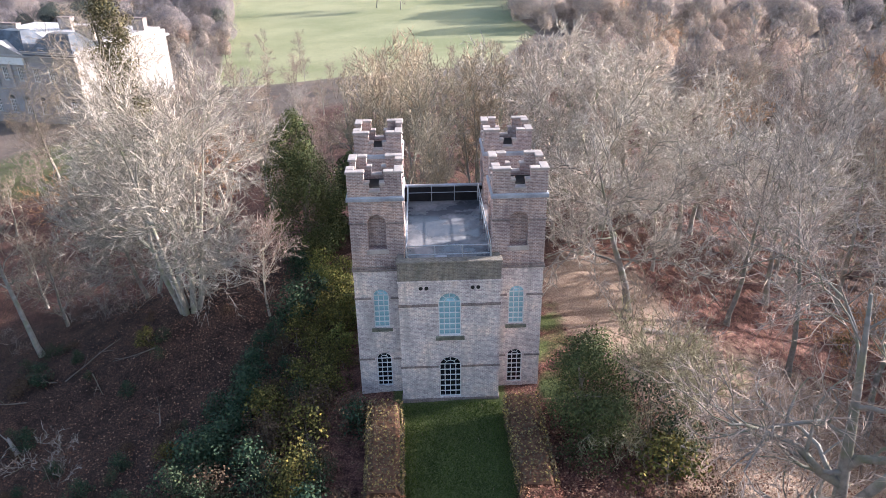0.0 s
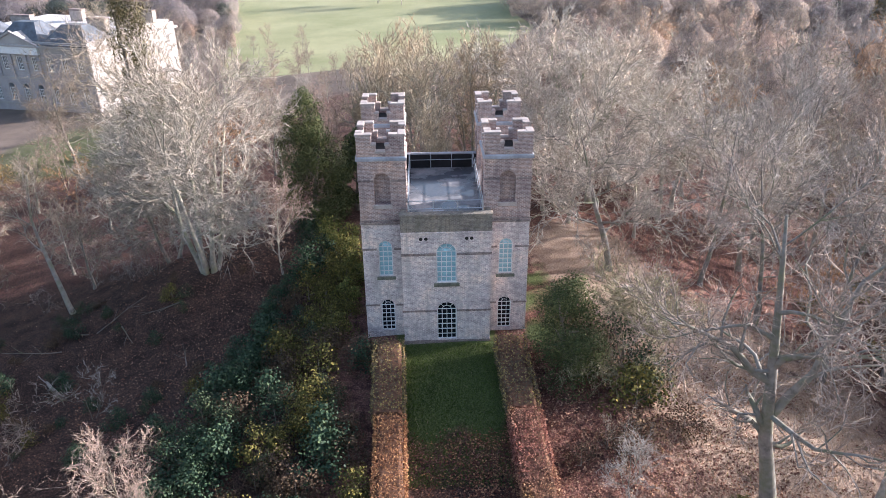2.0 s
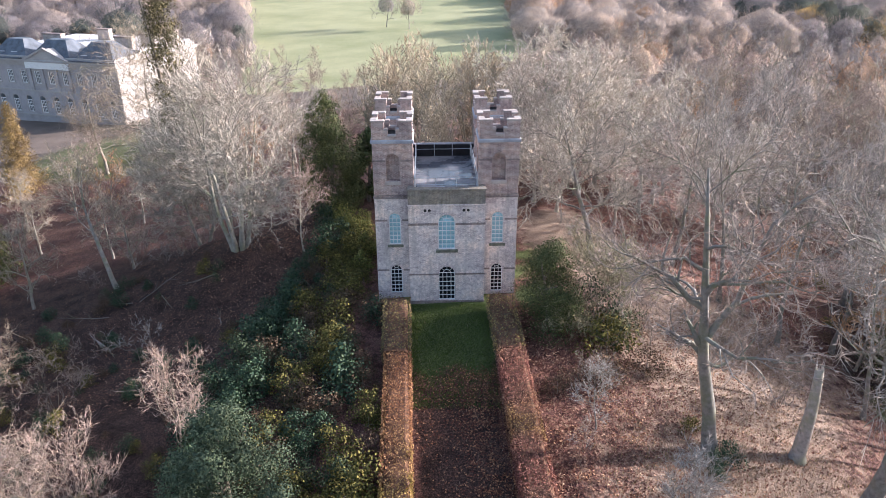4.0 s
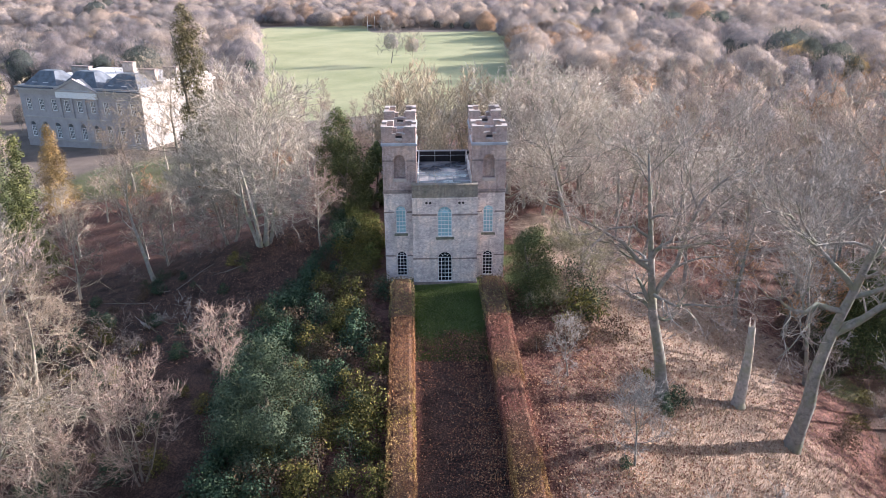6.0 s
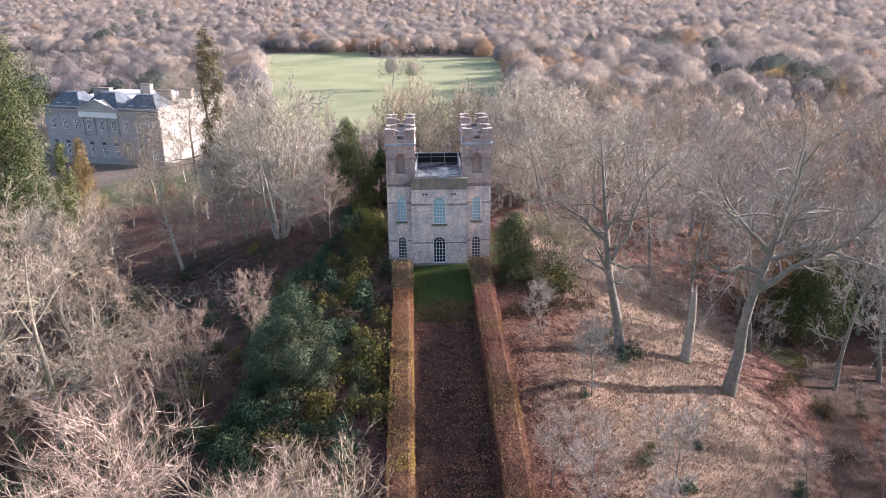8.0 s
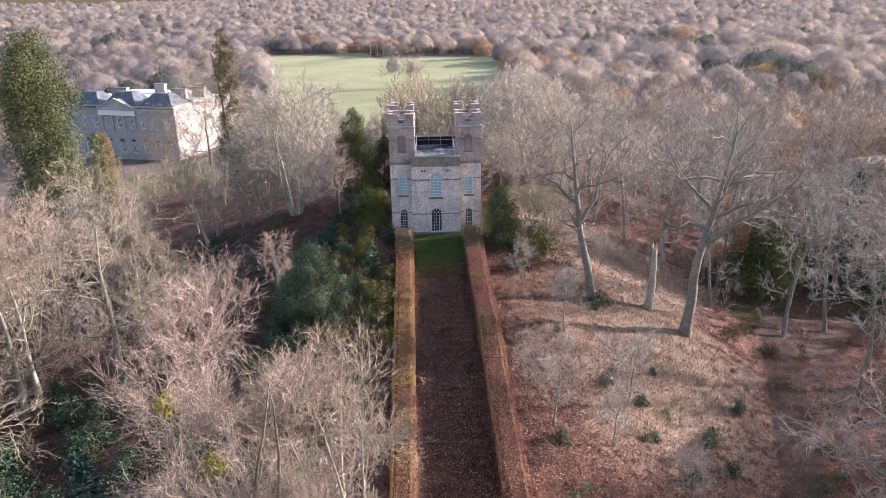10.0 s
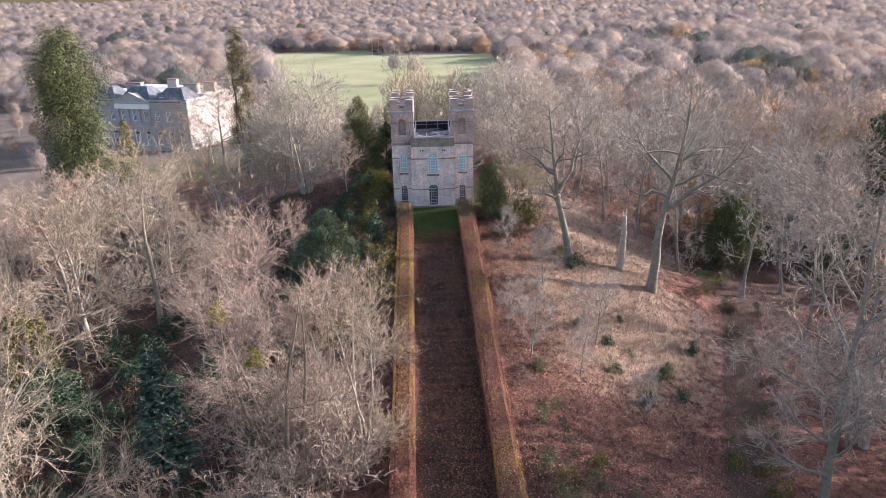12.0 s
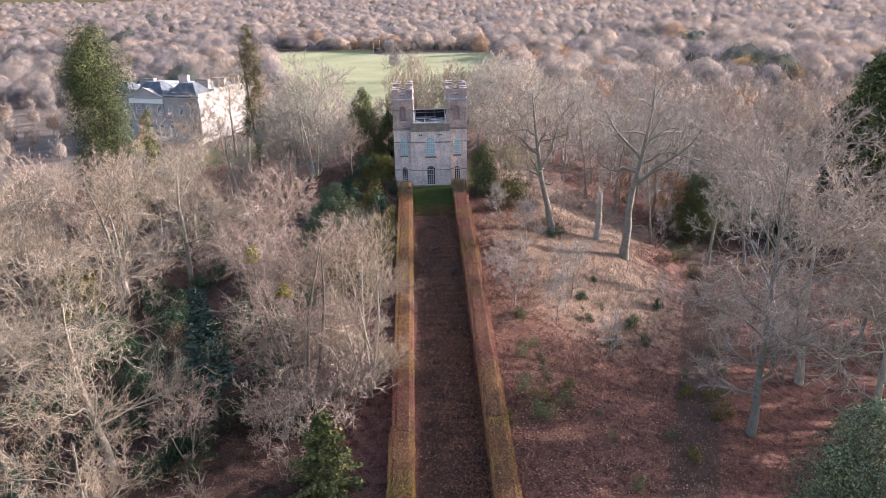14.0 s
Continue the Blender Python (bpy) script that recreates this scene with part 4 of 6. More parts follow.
def brush_crowns(name, mat, seed, trees, n, size, rings=5, sides=9, core=0.78):
    """Rounded leafless crowns (x, y, base, height, half width): an uneven dense heart, and n fine twig ends that stand out and up from it."""
    g = np.random.default_rng(seed)
    A = np.array(trees)
    T = len(A)
    ph = g.uniform(0, 6.28, (4, T, 1))
    half = np.stack([A[:, 4], A[:, 4], 0.5 * A[:, 3]], 1)[:, None, :]
    mid = np.stack([A[:, 0], A[:, 1], A[:, 2] + 0.46 * A[:, 3]], 1)[:, None, :]

    def lump(a, u):
        return 1 + 0.10 * np.sin(3 * a + ph[0] + 2 * u) + 0.08 * np.sin(5 * a + ph[1]) * np.sin(4 * u + ph[2]) + 0.05 * np.sin(7 * u + ph[3])

    def soften(d):
        return unit((d * 0.34 + (0, 0, 0.66) + g.normal(0, 0.10, d.shape)).reshape(-1, 3))

    u0 = np.repeat(np.linspace(-0.75, 0.99, rings + 1), sides)[None]
    a0 = (np.tile(np.arange(sides), rings + 1) + 0.5 * (np.repeat(np.arange(rings + 1), sides) % 2))[None] * 2 * math.pi / sides
    e0 = np.sqrt(1 - u0 * u0)
    d0 = np.stack([e0 * np.cos(a0), e0 * np.sin(a0), u0], 2)
    V = [(mid + d0 * (lump(a0, u0) * core * g.uniform(0.95, 1.05, (T, u0.shape[1])))[..., None] * half).reshape(-1, 3)]
    N = [soften(np.broadcast_to(d0, (T, *d0.shape[1:])))]
    quads = np.array([(r * sides + i, r * sides + (i + 1) % sides, (r + 1) * sides + (i + 1) % sides, (r + 1) * sides + i) for r in range(rings) for i in range(sides)])
    per = u0.shape[1]
    F = (np.arange(T)[:, None, None] * per + quads[None]).reshape(-1, 4).tolist()
    F += (np.arange(T)[:, None] * per + rings * sides + np.arange(sides)[None]).tolist()
    if n:
        u, a = g.uniform(-0.35, 1.0, (T, n)), g.uniform(0, 2 * math.pi, (T, n))
        e = np.sqrt(1 - u * u)
        d = np.stack([e * np.cos(a), e * np.sin(a), u], 2)
        base = (mid + d * (lump(a, u) * g.uniform(0.72, 0.98, (T, n)))[..., None] * half).reshape(-1, 3)
        run = unit((d * 0.7 + g.normal(0, 0.35, (T, n, 3)) + (0, 0, 0.75)).reshape(-1, 3))
        side = unit(np.cross(run, g.normal(0, 1, (T * n, 3)) + d.reshape(-1, 3)))
        L = (size * A[:, 3:4] * g.uniform(0.5, 1.35, (T, n))).reshape(-1, 1)
        w = side * L * g.uniform(0.06, 0.13, (T * n, 1))
        nn = soften(d)
        turn = np.einsum("ij,ij->i", np.cross(2 * side, run), nn) < 0
        w[turn] *= -1
        start = len(V[0])
        V.append(np.stack([base - w, base + w, base + run * L], 1).reshape(-1, 3))
        N.append(np.repeat(nn, 3, 0))
        F += (np.arange(3 * T * n).reshape(-1, 3) + start).tolist()
    me = bpy.data.meshes.new(name)
    me.from_pydata(np.concatenate(V).tolist(), [], F)
    me.materials.append(mat)
    me.polygons.foreach_set("use_smooth", [True] * len(me.polygons))
    me.normals_split_custom_set_from_vertices(np.concatenate(N).tolist())
    return me


def leaf_mass(seed, H, R, n, size, shape="dome", lumps=26, base=0.0, inner=0.15, lump=0.34):
    """A crown of many leaf sprays gathered in uneven lumps."""
    rng = random.Random(seed)
    mb = MB()
    cs = []
    for i in range(lumps):
        h = (i + rng.random()) / lumps
        w = rng.random() * 2 * math.pi
        if shape == "cone":
            prof = (1 - h) ** 0.8 * 0.9 + 0.06
        elif shape == "column":
            prof = 0.92 * min(1.0, 2.2 * (1 - h)) ** 0.6 * (0.75 + 0.25 * min(1, 4 * h))
        elif shape == "pillar":
            prof = min(1.0, 3.2 * (1 - h) + 0.12) ** 0.6 * (0.86 + 0.14 * math.sin(9 * h))
        else:
            prof = math.sqrt(max(0.02, 1 - h * h)) * 0.8
        rr = R * prof * rng.uniform(0.35, 1.0)
        lr = lump * R * rng.uniform(0.6, 1.25) * (0.45 + 0.75 * prof)
        cs.append((Vector((rr * math.cos(w), rr * math.sin(w), base + (H - base) * (0.06 + 0.9 * h) - lr * 0.3)), lr))
    tot = sum(r * r for _, r in cs)
    for c, r in cs:
        for _ in range(int(n * r * r / tot)):
            d = Vector((rng.gauss(0, 1), rng.gauss(0, 1), rng.gauss(0, 1) + 0.25)).normalized()
            q = r * (1 + rng.gauss(0, 0.13)) * (rng.uniform(0.3, 0.9) if rng.random() < inner else 1)
            v = c + d * q
            if v.z < 0.05:
                v.z = 0.05 + rng.random() * 0.3
            nn = (d + Vector((rng.gauss(0, 0.38), rng.gauss(0, 0.38), rng.gauss(0, 0.38) + 0.15))).normalized()
            mb.spray(v, nn, size, rng)
            mb.n += [tuple((d * 0.8 + nn * 0.45 + Vector((0, 0, 0.15))).normalized())] * 4
    return mb


def stem_mesh(seed, H, r, n=5, R=1.5):
    """Stem with a few limbs, under a leafy crown."""
    rng = random.Random(seed)
    mb = MB()
    pts, rad = bend(Vector((0, 0, -0.3)), Vector((0, 0, 1)), H, r, 7, 0.05, 0.05, rng, 0.2)
    mb.tube(pts, rad, 7)
    for i in range(n):
        q = pts[2 + i % 4]
        w = i * 2.4
        p2, r2 = bend(q, Vector((math.cos(w), math.sin(w), 0.5)).normalized(), R, r * 0.4, 4, 0.12, 0.04, rng, 0.3)
        mb.tube(p2, r2, 5)
    return mb


def conifer(seed, H, R, r0, leaf, bark=BARK_BROWN, whorls=22, droop=0.25, n=16, size=0.5, start=0.08):
    """A conifer with whorls of drooping boughs."""
    rng = random.Random(seed)
    wood, leafy = MB(), MB()
    pts, rad = bend(Vector((0, 0, -0.4)), Vector((0, 0, 1)), H, r0, 8, 0.015, 0.05, rng, 0.1)
    wood.tube(pts, rad, 8)
    for i in range(whorls):
        f = start + (0.99 - start) * (i + rng.random() * 0.5) / whorls
        k = min(7.999, f * 8)
        c = pts[int(k)].lerp(pts[int(k) + 1], k - int(k))
        L = R * (1 - f) ** 0.75 * rng.uniform(0.8, 1.15) + 0.25
        for b in range(6):
            w = b * 1.047 + i * 0.7 + rng.random() * 0.5
            lb = L * rng.uniform(0.7, 1.1)
            p2, r2 = bend(c, Vector((math.cos(w), math.sin(w), 0.15 - droop * (1 - f))).normalized(), lb, 0.05, 3, 0.06, -droop * 0.12, rng, 0.4)
            wood.tube(p2, r2, 3)
            for s in range(n):
                g = min(2.999, (0.15 + 0.85 * (s + rng.random()) / n) * 3)
                v = p2[int(g)].lerp(p2[int(g) + 1], g - int(g))
                side = Vector((-math.sin(w), math.cos(w), 0)) * rng.gauss(0, 0.16) * lb * (1.2 - g / 3)
                leafy.spray(v + side + Vector((0, 0, rng.gauss(0, 0.08) * size)), Vector((rng.gauss(0, 0.5), rng.gauss(0, 0.5), 1)).normalized(), size, rng)
    return [("trunk", wood.mesh("trunk", bark, True)), ("needles", leafy.mesh("needles", leaf))]


GREY, PALE_L = "leafless grey-barked tree on the leafy slope", "leafless pale-barked tree with spreading crown"
tall_beech = "tall leafless grey beech with smooth trunk"
# the two tall beeches and the snag on the open slope
plant(tree_meshes(BARK_GREY, TWIG_BEECH, seed=11, H=23.4, R=6.6, r0=0.50, clear=0.36, limbs=11, fan=(7, 6, 10), twig=0.014, up=0.06, steep=0.6, lean=(-0.05, 0), wob=0.28, stout=1.35, majors=((0.40, 3.0, 0.5, 0.9), (0.46, 0.2, 1.0, 0.95), (0.58, 2.6, 1.0, 0.95), (0.62, -0.8, 0.9, 0.9))), 16.9, -14.9, tall_beech)
plant(tree_meshes(BARK_GREY, TWIG_BEECH, seed=27, H=27.0, R=9.4, r0=0.60, clear=0.46, limbs=11, fan=(7, 6, 10), twig=0.013, up=0.06, steep=0.65, lean=(0.07, -0.05), wob=0.28, stout=1.3, majors=((0.45, 0.0, 0.9, 0.95), (0.6, 2.7, 1.7, 0.8), (0.66, 0.6, 1.5, 0.8))), 26.3, -16.9, "tall leafless beech with stout leaning trunk")
plant(tree_meshes(BARK_GREY, TWIG_BEECH, seed=35, H=32.5, R=8.8, r0=0.40, clear=0.12, limbs=22, fan=(10, 7, 12), twig=0.014, up=0.06, steep=0.7, lean=(0.0, 0), wob=0.22, hang=0.03, majors=((0.3, -0.2, 0.5, 1.0), (0.62, 0.3, 1.2, 0.9))), 31.0, -51.0, "very tall leafless grey tree beside the track")
# trees behind, to the side of the tower
R11 = tree_meshes(BARK_GREY, TWIG_PALE, seed=41, H=14.5, R=6.4, r0=0.32, clear=0.25, limbs=12, fan=(8, 6, 12), twig=0.022, stout=1.2, lean=(-0.15, 0.1), steep=0.6)
plant(R11, 13.6, 10.6, "leafless pale tree beside the tower")
WHITE_T = [tree_meshes(BARK_PALE, TWIG_FROST, seed=51 + i, H=16.5, R=6.8, r0=0.34, clear=0.2, limbs=13, fan=(8, 6, 12), twig=0.026, steep=0.5, wob=0.26, stout=1.25) for i in range(2)]
for i, (x, y, s) in enumerate([(14.5, 25.5, 0.95), (21.5, 24.5, 0.82), (8.0, 28.0, 1.0), (28.5, 20.0, 0.85), (18.5, 33.0, 1.0), (11.5, 19.5, 0.62)]):
    plant(WHITE_T[i % 2], x, y, "leafless tree with pale frosted-looking twigs", i * 1.3, s, group="pale trees behind the tower")
COPPICE = tree_meshes(BARK_PALE, TWIG_SAND, seed=61, H=15.5, R=3.6, r0=0.20, clear=0.2, limbs=7, fan=(6, 5, 10), stems=6, twig=0.024, up=0.14, steep=1.3)
for i, (x, y, s) in enumerate([(-2.0, 27.5, 1.0), (-7.5, 31.0, 0.98), (3.0, 32.0, 0.95), (-4.5, 38.0, 1.0), (-1.0, 21.5, 0.72)]):
    plant(COPPICE, x, y, "bare beige coppice with many upright stems", i * 1.1, s, "coppiced_tree", "coppice behind the tower")
WHITE_M = [tree_meshes(BARK_PALE, TWIG_FROST, seed=56 + i, H=15.0, R=6.2, r0=0.28, clear=0.18, limbs=11, fan=(7, 5, 10), twig=0.032, steep=0.5, wob=0.24, coarse=True) for i in range(2)]
for i, (x, y, s) in enumerate([(17.5, 30.0, 1.0), (24.5, 30.0, 0.95), (12.0, 33.0, 1.05), (5.5, 35.5, 1.0), (27.5, 36.0, 1.0), (9.5, 22.5, 0.75), (17.5, 18.5, 0.6), (34.0, 30.0, 1.0)]):
    plant(WHITE_M[i % 2], x, y, "leafless tree with pale frosted-looking twigs", i * 1.3, s, group="pale trees behind the tower")
THICKET = [tree_meshes(BARK_BROWN, tw, seed=151 + i, H=4.6, R=2.3, r0=0.045, clear=0.06, limbs=4, fan=(3, 3, 5), stems=2, twig=0.015, up=0.08, steep=0.9, wob=0.26, coarse=True) for i, tw in enumerate((TWIG_GREY, TWIG_PINK, TWIG_BEIGE))]
rng = random.Random(19)
for n, (x0, x1, y0, y1) in ((90, (-46, -7.5, -88, -36)), (44, (-46, -24, -36, 0)), (34, (11, 40, -9, 17)), (16, (33, 52, -46, -8)), (14, (-40, -22, 16, 34)), (10, (5.5, 11, -45, -10))):
    for i in range(n):
        x, y = rng.uniform(x0, x1), rng.uniform(y0, y1)
        if math.hypot(x - 26, y + 18) > 3 and x < avenue_x(y) - 6.5 and not inside(x, y, -36, -12, -66, -28) or x > avenue_x(y) + 6.0:
            plant(THICKET[i % 3], x, y, "leafless bushy thicket in the undergrowth", rng.random() * 6.28, rng.uniform(0.5, 1.1) * (0.55 if 5 < x < 12 else 1), "thicket_bush", "thicket", category="bush")
# tall bushy growth under the dense trees beside the avenue and in the hollow
for i in range(34):
    x, y = rng.uniform(-12.5, -4.5), rng.uniform(-57, -45)
    if x < avenue_x(y) - 6.3:
        plant(THICKET[(1, 2, 1)[i % 3]], x, y, "tall leafless brown undergrowth beneath dense trees", rng.random() * 6.28, rng.uniform(1.0, 1.6), "thicket_bush", "thicket", category="bush")
# the pale many-stemmed tree and its neighbours
plant(tree_meshes(BARK_PALE, TWIG_PALE, seed=71, H=17.8, R=8.2, r0=0.33, clear=0.16, limbs=14, fan=(9, 7, 11), stems=6, twig=0.020, steep=0.5, wob=0.17, stout=1.2), -20.5, 13.4, "large many-stemmed bare tree with pale trunks")
plant(tree_meshes(BARK_PALE, TWIG_PALE, seed=72, H=14.5, R=6.4, r0=0.28, clear=0.16, limbs=12, fan=(9, 7, 11), stems=2, twig=0.020, steep=0.55, wob=0.22), -26.5, 20.5, "bare pale tree with low spreading limbs")
plant(tree_meshes(BARK_PALE, TWIG_PINK, seed=73, H=8.3, R=2.5, r0=0.10, clear=0.25, limbs=12, fan=(5, 5, 9), twig=0.010, up=0.12, steep=1.1), -13.7, 11.6, "young bare birch with pinkish twigs", name="birch")
plant(tree_meshes(BARK_PALE, TWIG_BEIGE, seed=74, H=15.0, R=3.8, r0=0.27, clear=0.4, limbs=10, fan=(5, 6, 9), twig=0.014, lean=(-0.28, 0.05), steep=0.7), -33.9, 14.4, "leaning bare tree with pale lower trunk")
# wood on the near side
OAKS = [tree_meshes(BARK_OAK, TWIG_OAK, seed=81 + i, H=18.5, R=8.6, r0=0.33, clear=0.22, limbs=14, fan=(9, 7, 11), twig=0.011, steep=0.5, wob=0.3) for i in range(2)]
oak = "spreading bare oak with twisted pale limbs"
for i, (x, y, s) in enumerate([(-28.6, -27.0, 1.08), (-23.6, -61.3, 1.08), (-36.0, -31.0, 1.06), (-38.5, -60.0, 0.95), (-35.0, -70.0, 1.1), (-21.5, -70.0, 0.72), (-39.0, -52.0, 1.05), (-46.5, -38.0, 1.15), (-40.0, -64.0, 1.2), (-33, -12, 0.62), (-31, -76, 0.9), (-48.0, 69.0, 1.35), (-54.0, 79.0, 1.3), (-60.0, 70.0, 0.9)]):
    plant(OAKS[i % 2], x, y, oak, i * 2.1, s, group="bare oaks")
plant(tree_meshes(BARK_BROWN, TWIG_PINK, seed=91, H=20.6, R=6.8, r0=0.30, clear=0.06, limbs=14, fan=(10, 8, 13), stems=4, twig=0.010, up=0.09, steep=0.8, wob=0.22), -9.6, -52.4, "dense bare tree with pinkish-brown twigs beside the avenue")
plant(tree_meshes(BARK_PALE, TWIG_BEIGE, seed=92, H=16.4, R=4.8, r0=0.22, clear=0.06, limbs=12, fan=(8, 8, 13), stems=5, twig=0.010, up=0.10, steep=0.9, wob=0.22), -4.4, -50.6, "dense many-stemmed bare tree overhanging the hedge")
for x, y, z, q in ((-12.6, -54.0, 8.2, 0.75), (-10.2, -55.3, 5.6, 0.7)):
    ball = leaf_mass(int(z * 10), 2 * q, q, 900, 0.11, "dome", 10, lump=0.5).moved(Matrix.Translation((x, y, z - q)))
    tagged(new("mistletoe", ball.mesh("mistletoe", LEAF_MISTLE)), "yellow-green mistletoe ball caught in bare twigs", "mistletoe", "mistletoe", "stuff")
SMALL = [tree_meshes(BARK_BROWN, TWIG_PINK, seed=101 + i, H=8.4, R=3.0, r0=0.11, clear=0.14, limbs=12, fan=(5, 5, 9), stems=1 + 2 * (i % 2), twig=0.009, up=0.11, steep=0.95) for i in range(2)]
for i, (x, y, s) in enumerate([(-16.3, -16.5, 0.95), (-19.6, -24.2, 1.0), (-22.8, -27.5, 0.95), (-18.0, -59.5, 0.95), (-23.5, -20.5, 0.8), (-12.0, -58.5, 0.6)]):
    plant(SMALL[i % 2], x, y, "small bare tree with reddish twigs", i * 1.7, s, "small_tree", "small reddish trees")
RUSTY = tree_meshes(BARK_BROWN, TWIG_RUST, seed=108, H=9.5, R=3.4, r0=0.14, clear=0.2, limbs=11, fan=(5, 5, 10), twig=0.022, up=0.1, steep=0.8)
for i, (x, y, s) in enumerate([(37.0, 4.0, 1.15), (31.5, 10.5, 0.8)]):
    plant(RUSTY, x, y, "small tree holding coppery dead leaves", i * 1.7, s, "small_tree", "coppery small trees")
SAPS = [tree_meshes(BARK_GREY, TWIG_GREY, seed=111 + i, H=7.5, R=2.2, r0=0.10, clear=0.18, limbs=12, fan=(5, 5, 9), twig=0.010, up=0.08, steep=0.8, lean=(0.05, 0)) for i in range(2)]
for i, (x, y, s) in enumerate([(10.1, -35.8, 1.0), (17.0, -31.6, 1.05), (19.5, -41.2, 0.7), (12.5, -24.0, 0.95), (9.6, -14.5, 0.7), (38.5, -40.5, 1.1), (29.0, -27.5, 0.6), (14.7, -37.0, 0.8), (8.2, -33.0, 0.75)]):
    plant(SAPS[i % 2], x, y, "slender bare sapling on the dry grass slope", i * 2.3, s, "sapling", "saplings on the slope")
# thin trees among the slope wood
THIN = tree_meshes(BARK_GREY, TWIG_GREY, seed=121, H=20, R=4.6, r0=0.24, clear=0.32, limbs=12, fan=(6, 5, 9), twig=0.018, up=0.1, steep=0.9)
for i, (x, y, s) in enumerate([(25.5, 8.4, 1.0), (22.0, 12.5, 0.95), (29.5, 4.0, 1.02), (33.5, -4.0, 0.9), (36.0, 6.5, 1.1), (41, -8, 1.1), (48, -4, 1.1), (45, -18, 1.1), (52, -30, 1.1), (44, 12, 1.1), (52, 8, 1.1)]):
    plant(THIN, x, y, "slim leafless tree in the slope wood", i * 1.9, s, group="slim trees")


plant(tree_meshes(BARK_BROWN, TWIG_OLIVE, seed=131, H=7.8, R=3.9, r0=0.10, clear=0.05, limbs=11, fan=(7, 6, 12), stems=4, twig=0.016, up=0.05, steep=0.7, wob=0.26), 11.9, -3.8, "loose olive-brown half-bare bush beside the yew", name="thorn_bush", category="bush")


def build_snag():
    rng = random.Random(5)
    mb = MB()
    pts, rad = bend(Vector((0, 0, -0.4)), Vector((0.13, 0.02, 1)), 7.2, 0.52, 9, 0.025, 0.0, rng, 0.5)
    rad[0] *= 1.5
    mb.tube(pts, rad, 12)
    ob = new("dead_tree_stump", mb.mesh("dead_tree_stump", BARK_DEAD, True))
    ob.location = (23.2, -13.6, ground_z(23.2, -13.6))
    tagged(ob, "tall broken dead trunk with bleached wood", "stump")
    for i in range(9):
        w = i * 0.7
        e = pts[-1] + Vector((math.cos(w), math.sin(w), 0)) * 0.2
        crown = MB()
        crown.spike(e - Vector((0, 0, 0.3)), e + Vector((rng.gauss(0, 0.1), rng.gauss(0, 0.1), rng.uniform(0.2, 0.9))), 0.09)
        part("splinter", crown, BARK_DEAD, ob)
    st = MB()
    p2, r2 = bend(pts[3], Vector((-0.8, -0.3, 0.5)).normalized(), 1.6, 0.07, 3, 0.15, 0.1, rng)
    st.tube(p2, r2, 5)
    part("broken_branch", st, BARK_DEAD, ob)


build_snag()


def build_logs():
    for i, (x, y, L, w, tilt) in enumerate([(-29.5, 2.0, 3.2, 2.3, 0.0), (40.5, 6.5, 5.0, 0.3, 0.0), (14.0, 8.0, 6.0, 0.2, 0.02)]):
        rng = random.Random(i)
        d = Vector((math.cos(w), math.sin(w), 0))
        e = Vector((x, y, 0)) + d * L
        d.z = (ground_z(e.x, e.y) - ground_z(x, y)) / L + tilt
        pts, rad = bend(Vector((0, 0, 0.14)), d.normalized(), L, 0.2, 6, 0.03, 0, rng, 0.5)
        mb = MB()
        mb.tube(pts, rad, 8)
        p2, r2 = bend(pts[4], fork(d.normalized(), 0.8, rng), 1.4, 0.07, 3, 0.1, 0.05, rng)
        mb.tube(p2, r2, 5)
        ob = new("fallen_log", mb.mesh("fallen_log", BARK_DEAD, True))
        ob.location = (x, y, ground_z(x, y))
        tagged(ob, "fallen bleached log lying on leaf litter", "log", "fallen logs")


build_logs()


def build_sticks():
    rng = random.Random(8)
    for i in range(7):
        x, y = rng.uniform(-33, -17), rng.uniform(-14, 10)
        w, L = rng.uniform(0, 6.28), rng.uniform(2.5, 6)
        e = Vector((x + L * math.cos(w), y + L * math.sin(w), 0))
        d = Vector((math.cos(w), math.sin(w), (ground_z(e.x, e.y) - ground_z(x, y)) / L)).normalized()
        pts, rad = bend(Vector((0, 0, 0.15)), d, L, 0.06, 6, 0.06, 0.01, rng, 0.4)
        mb = MB()
        mb.tube(pts, rad, 5)
        for j in (2, 3, 4):
            p2, r2 = bend(pts[j], fork(d, 0.7, rng), 1.1, 0.03, 3, 0.12, 0.05, rng)
            mb.tube(p2, r2, 4)
        ob = new("fallen_branch", mb.mesh("fallen_branch", BARK_BROWN, True))
        ob.location = (x, y, ground_z(x, y))
        tagged(ob, "fallen brown branch on dark leaf litter", "branch", "fallen branches")


build_sticks()


# ---- evergreens ----
def evergreen(name, label, x, y, H, R, n, size, leaf, shape="dome", seed=1, lumps=26, base=0.0, r=0.25, category="tree", group="", lump=0.34):
    t = new(name)
    t.location = (x, y, ground_z(x, y) - 0.1)
    tagged(t, label, category, group)
    part("trunk", stem_mesh(seed, H * 0.85, r, 5, R * 0.7).mesh("trunk", BARK_BROWN, True), None, t)
    tagged(part("foliage", leaf_mass(seed, H, R, n, size, shape, lumps, base, lump=lump), leaf, t), kind="stuff")
    return t


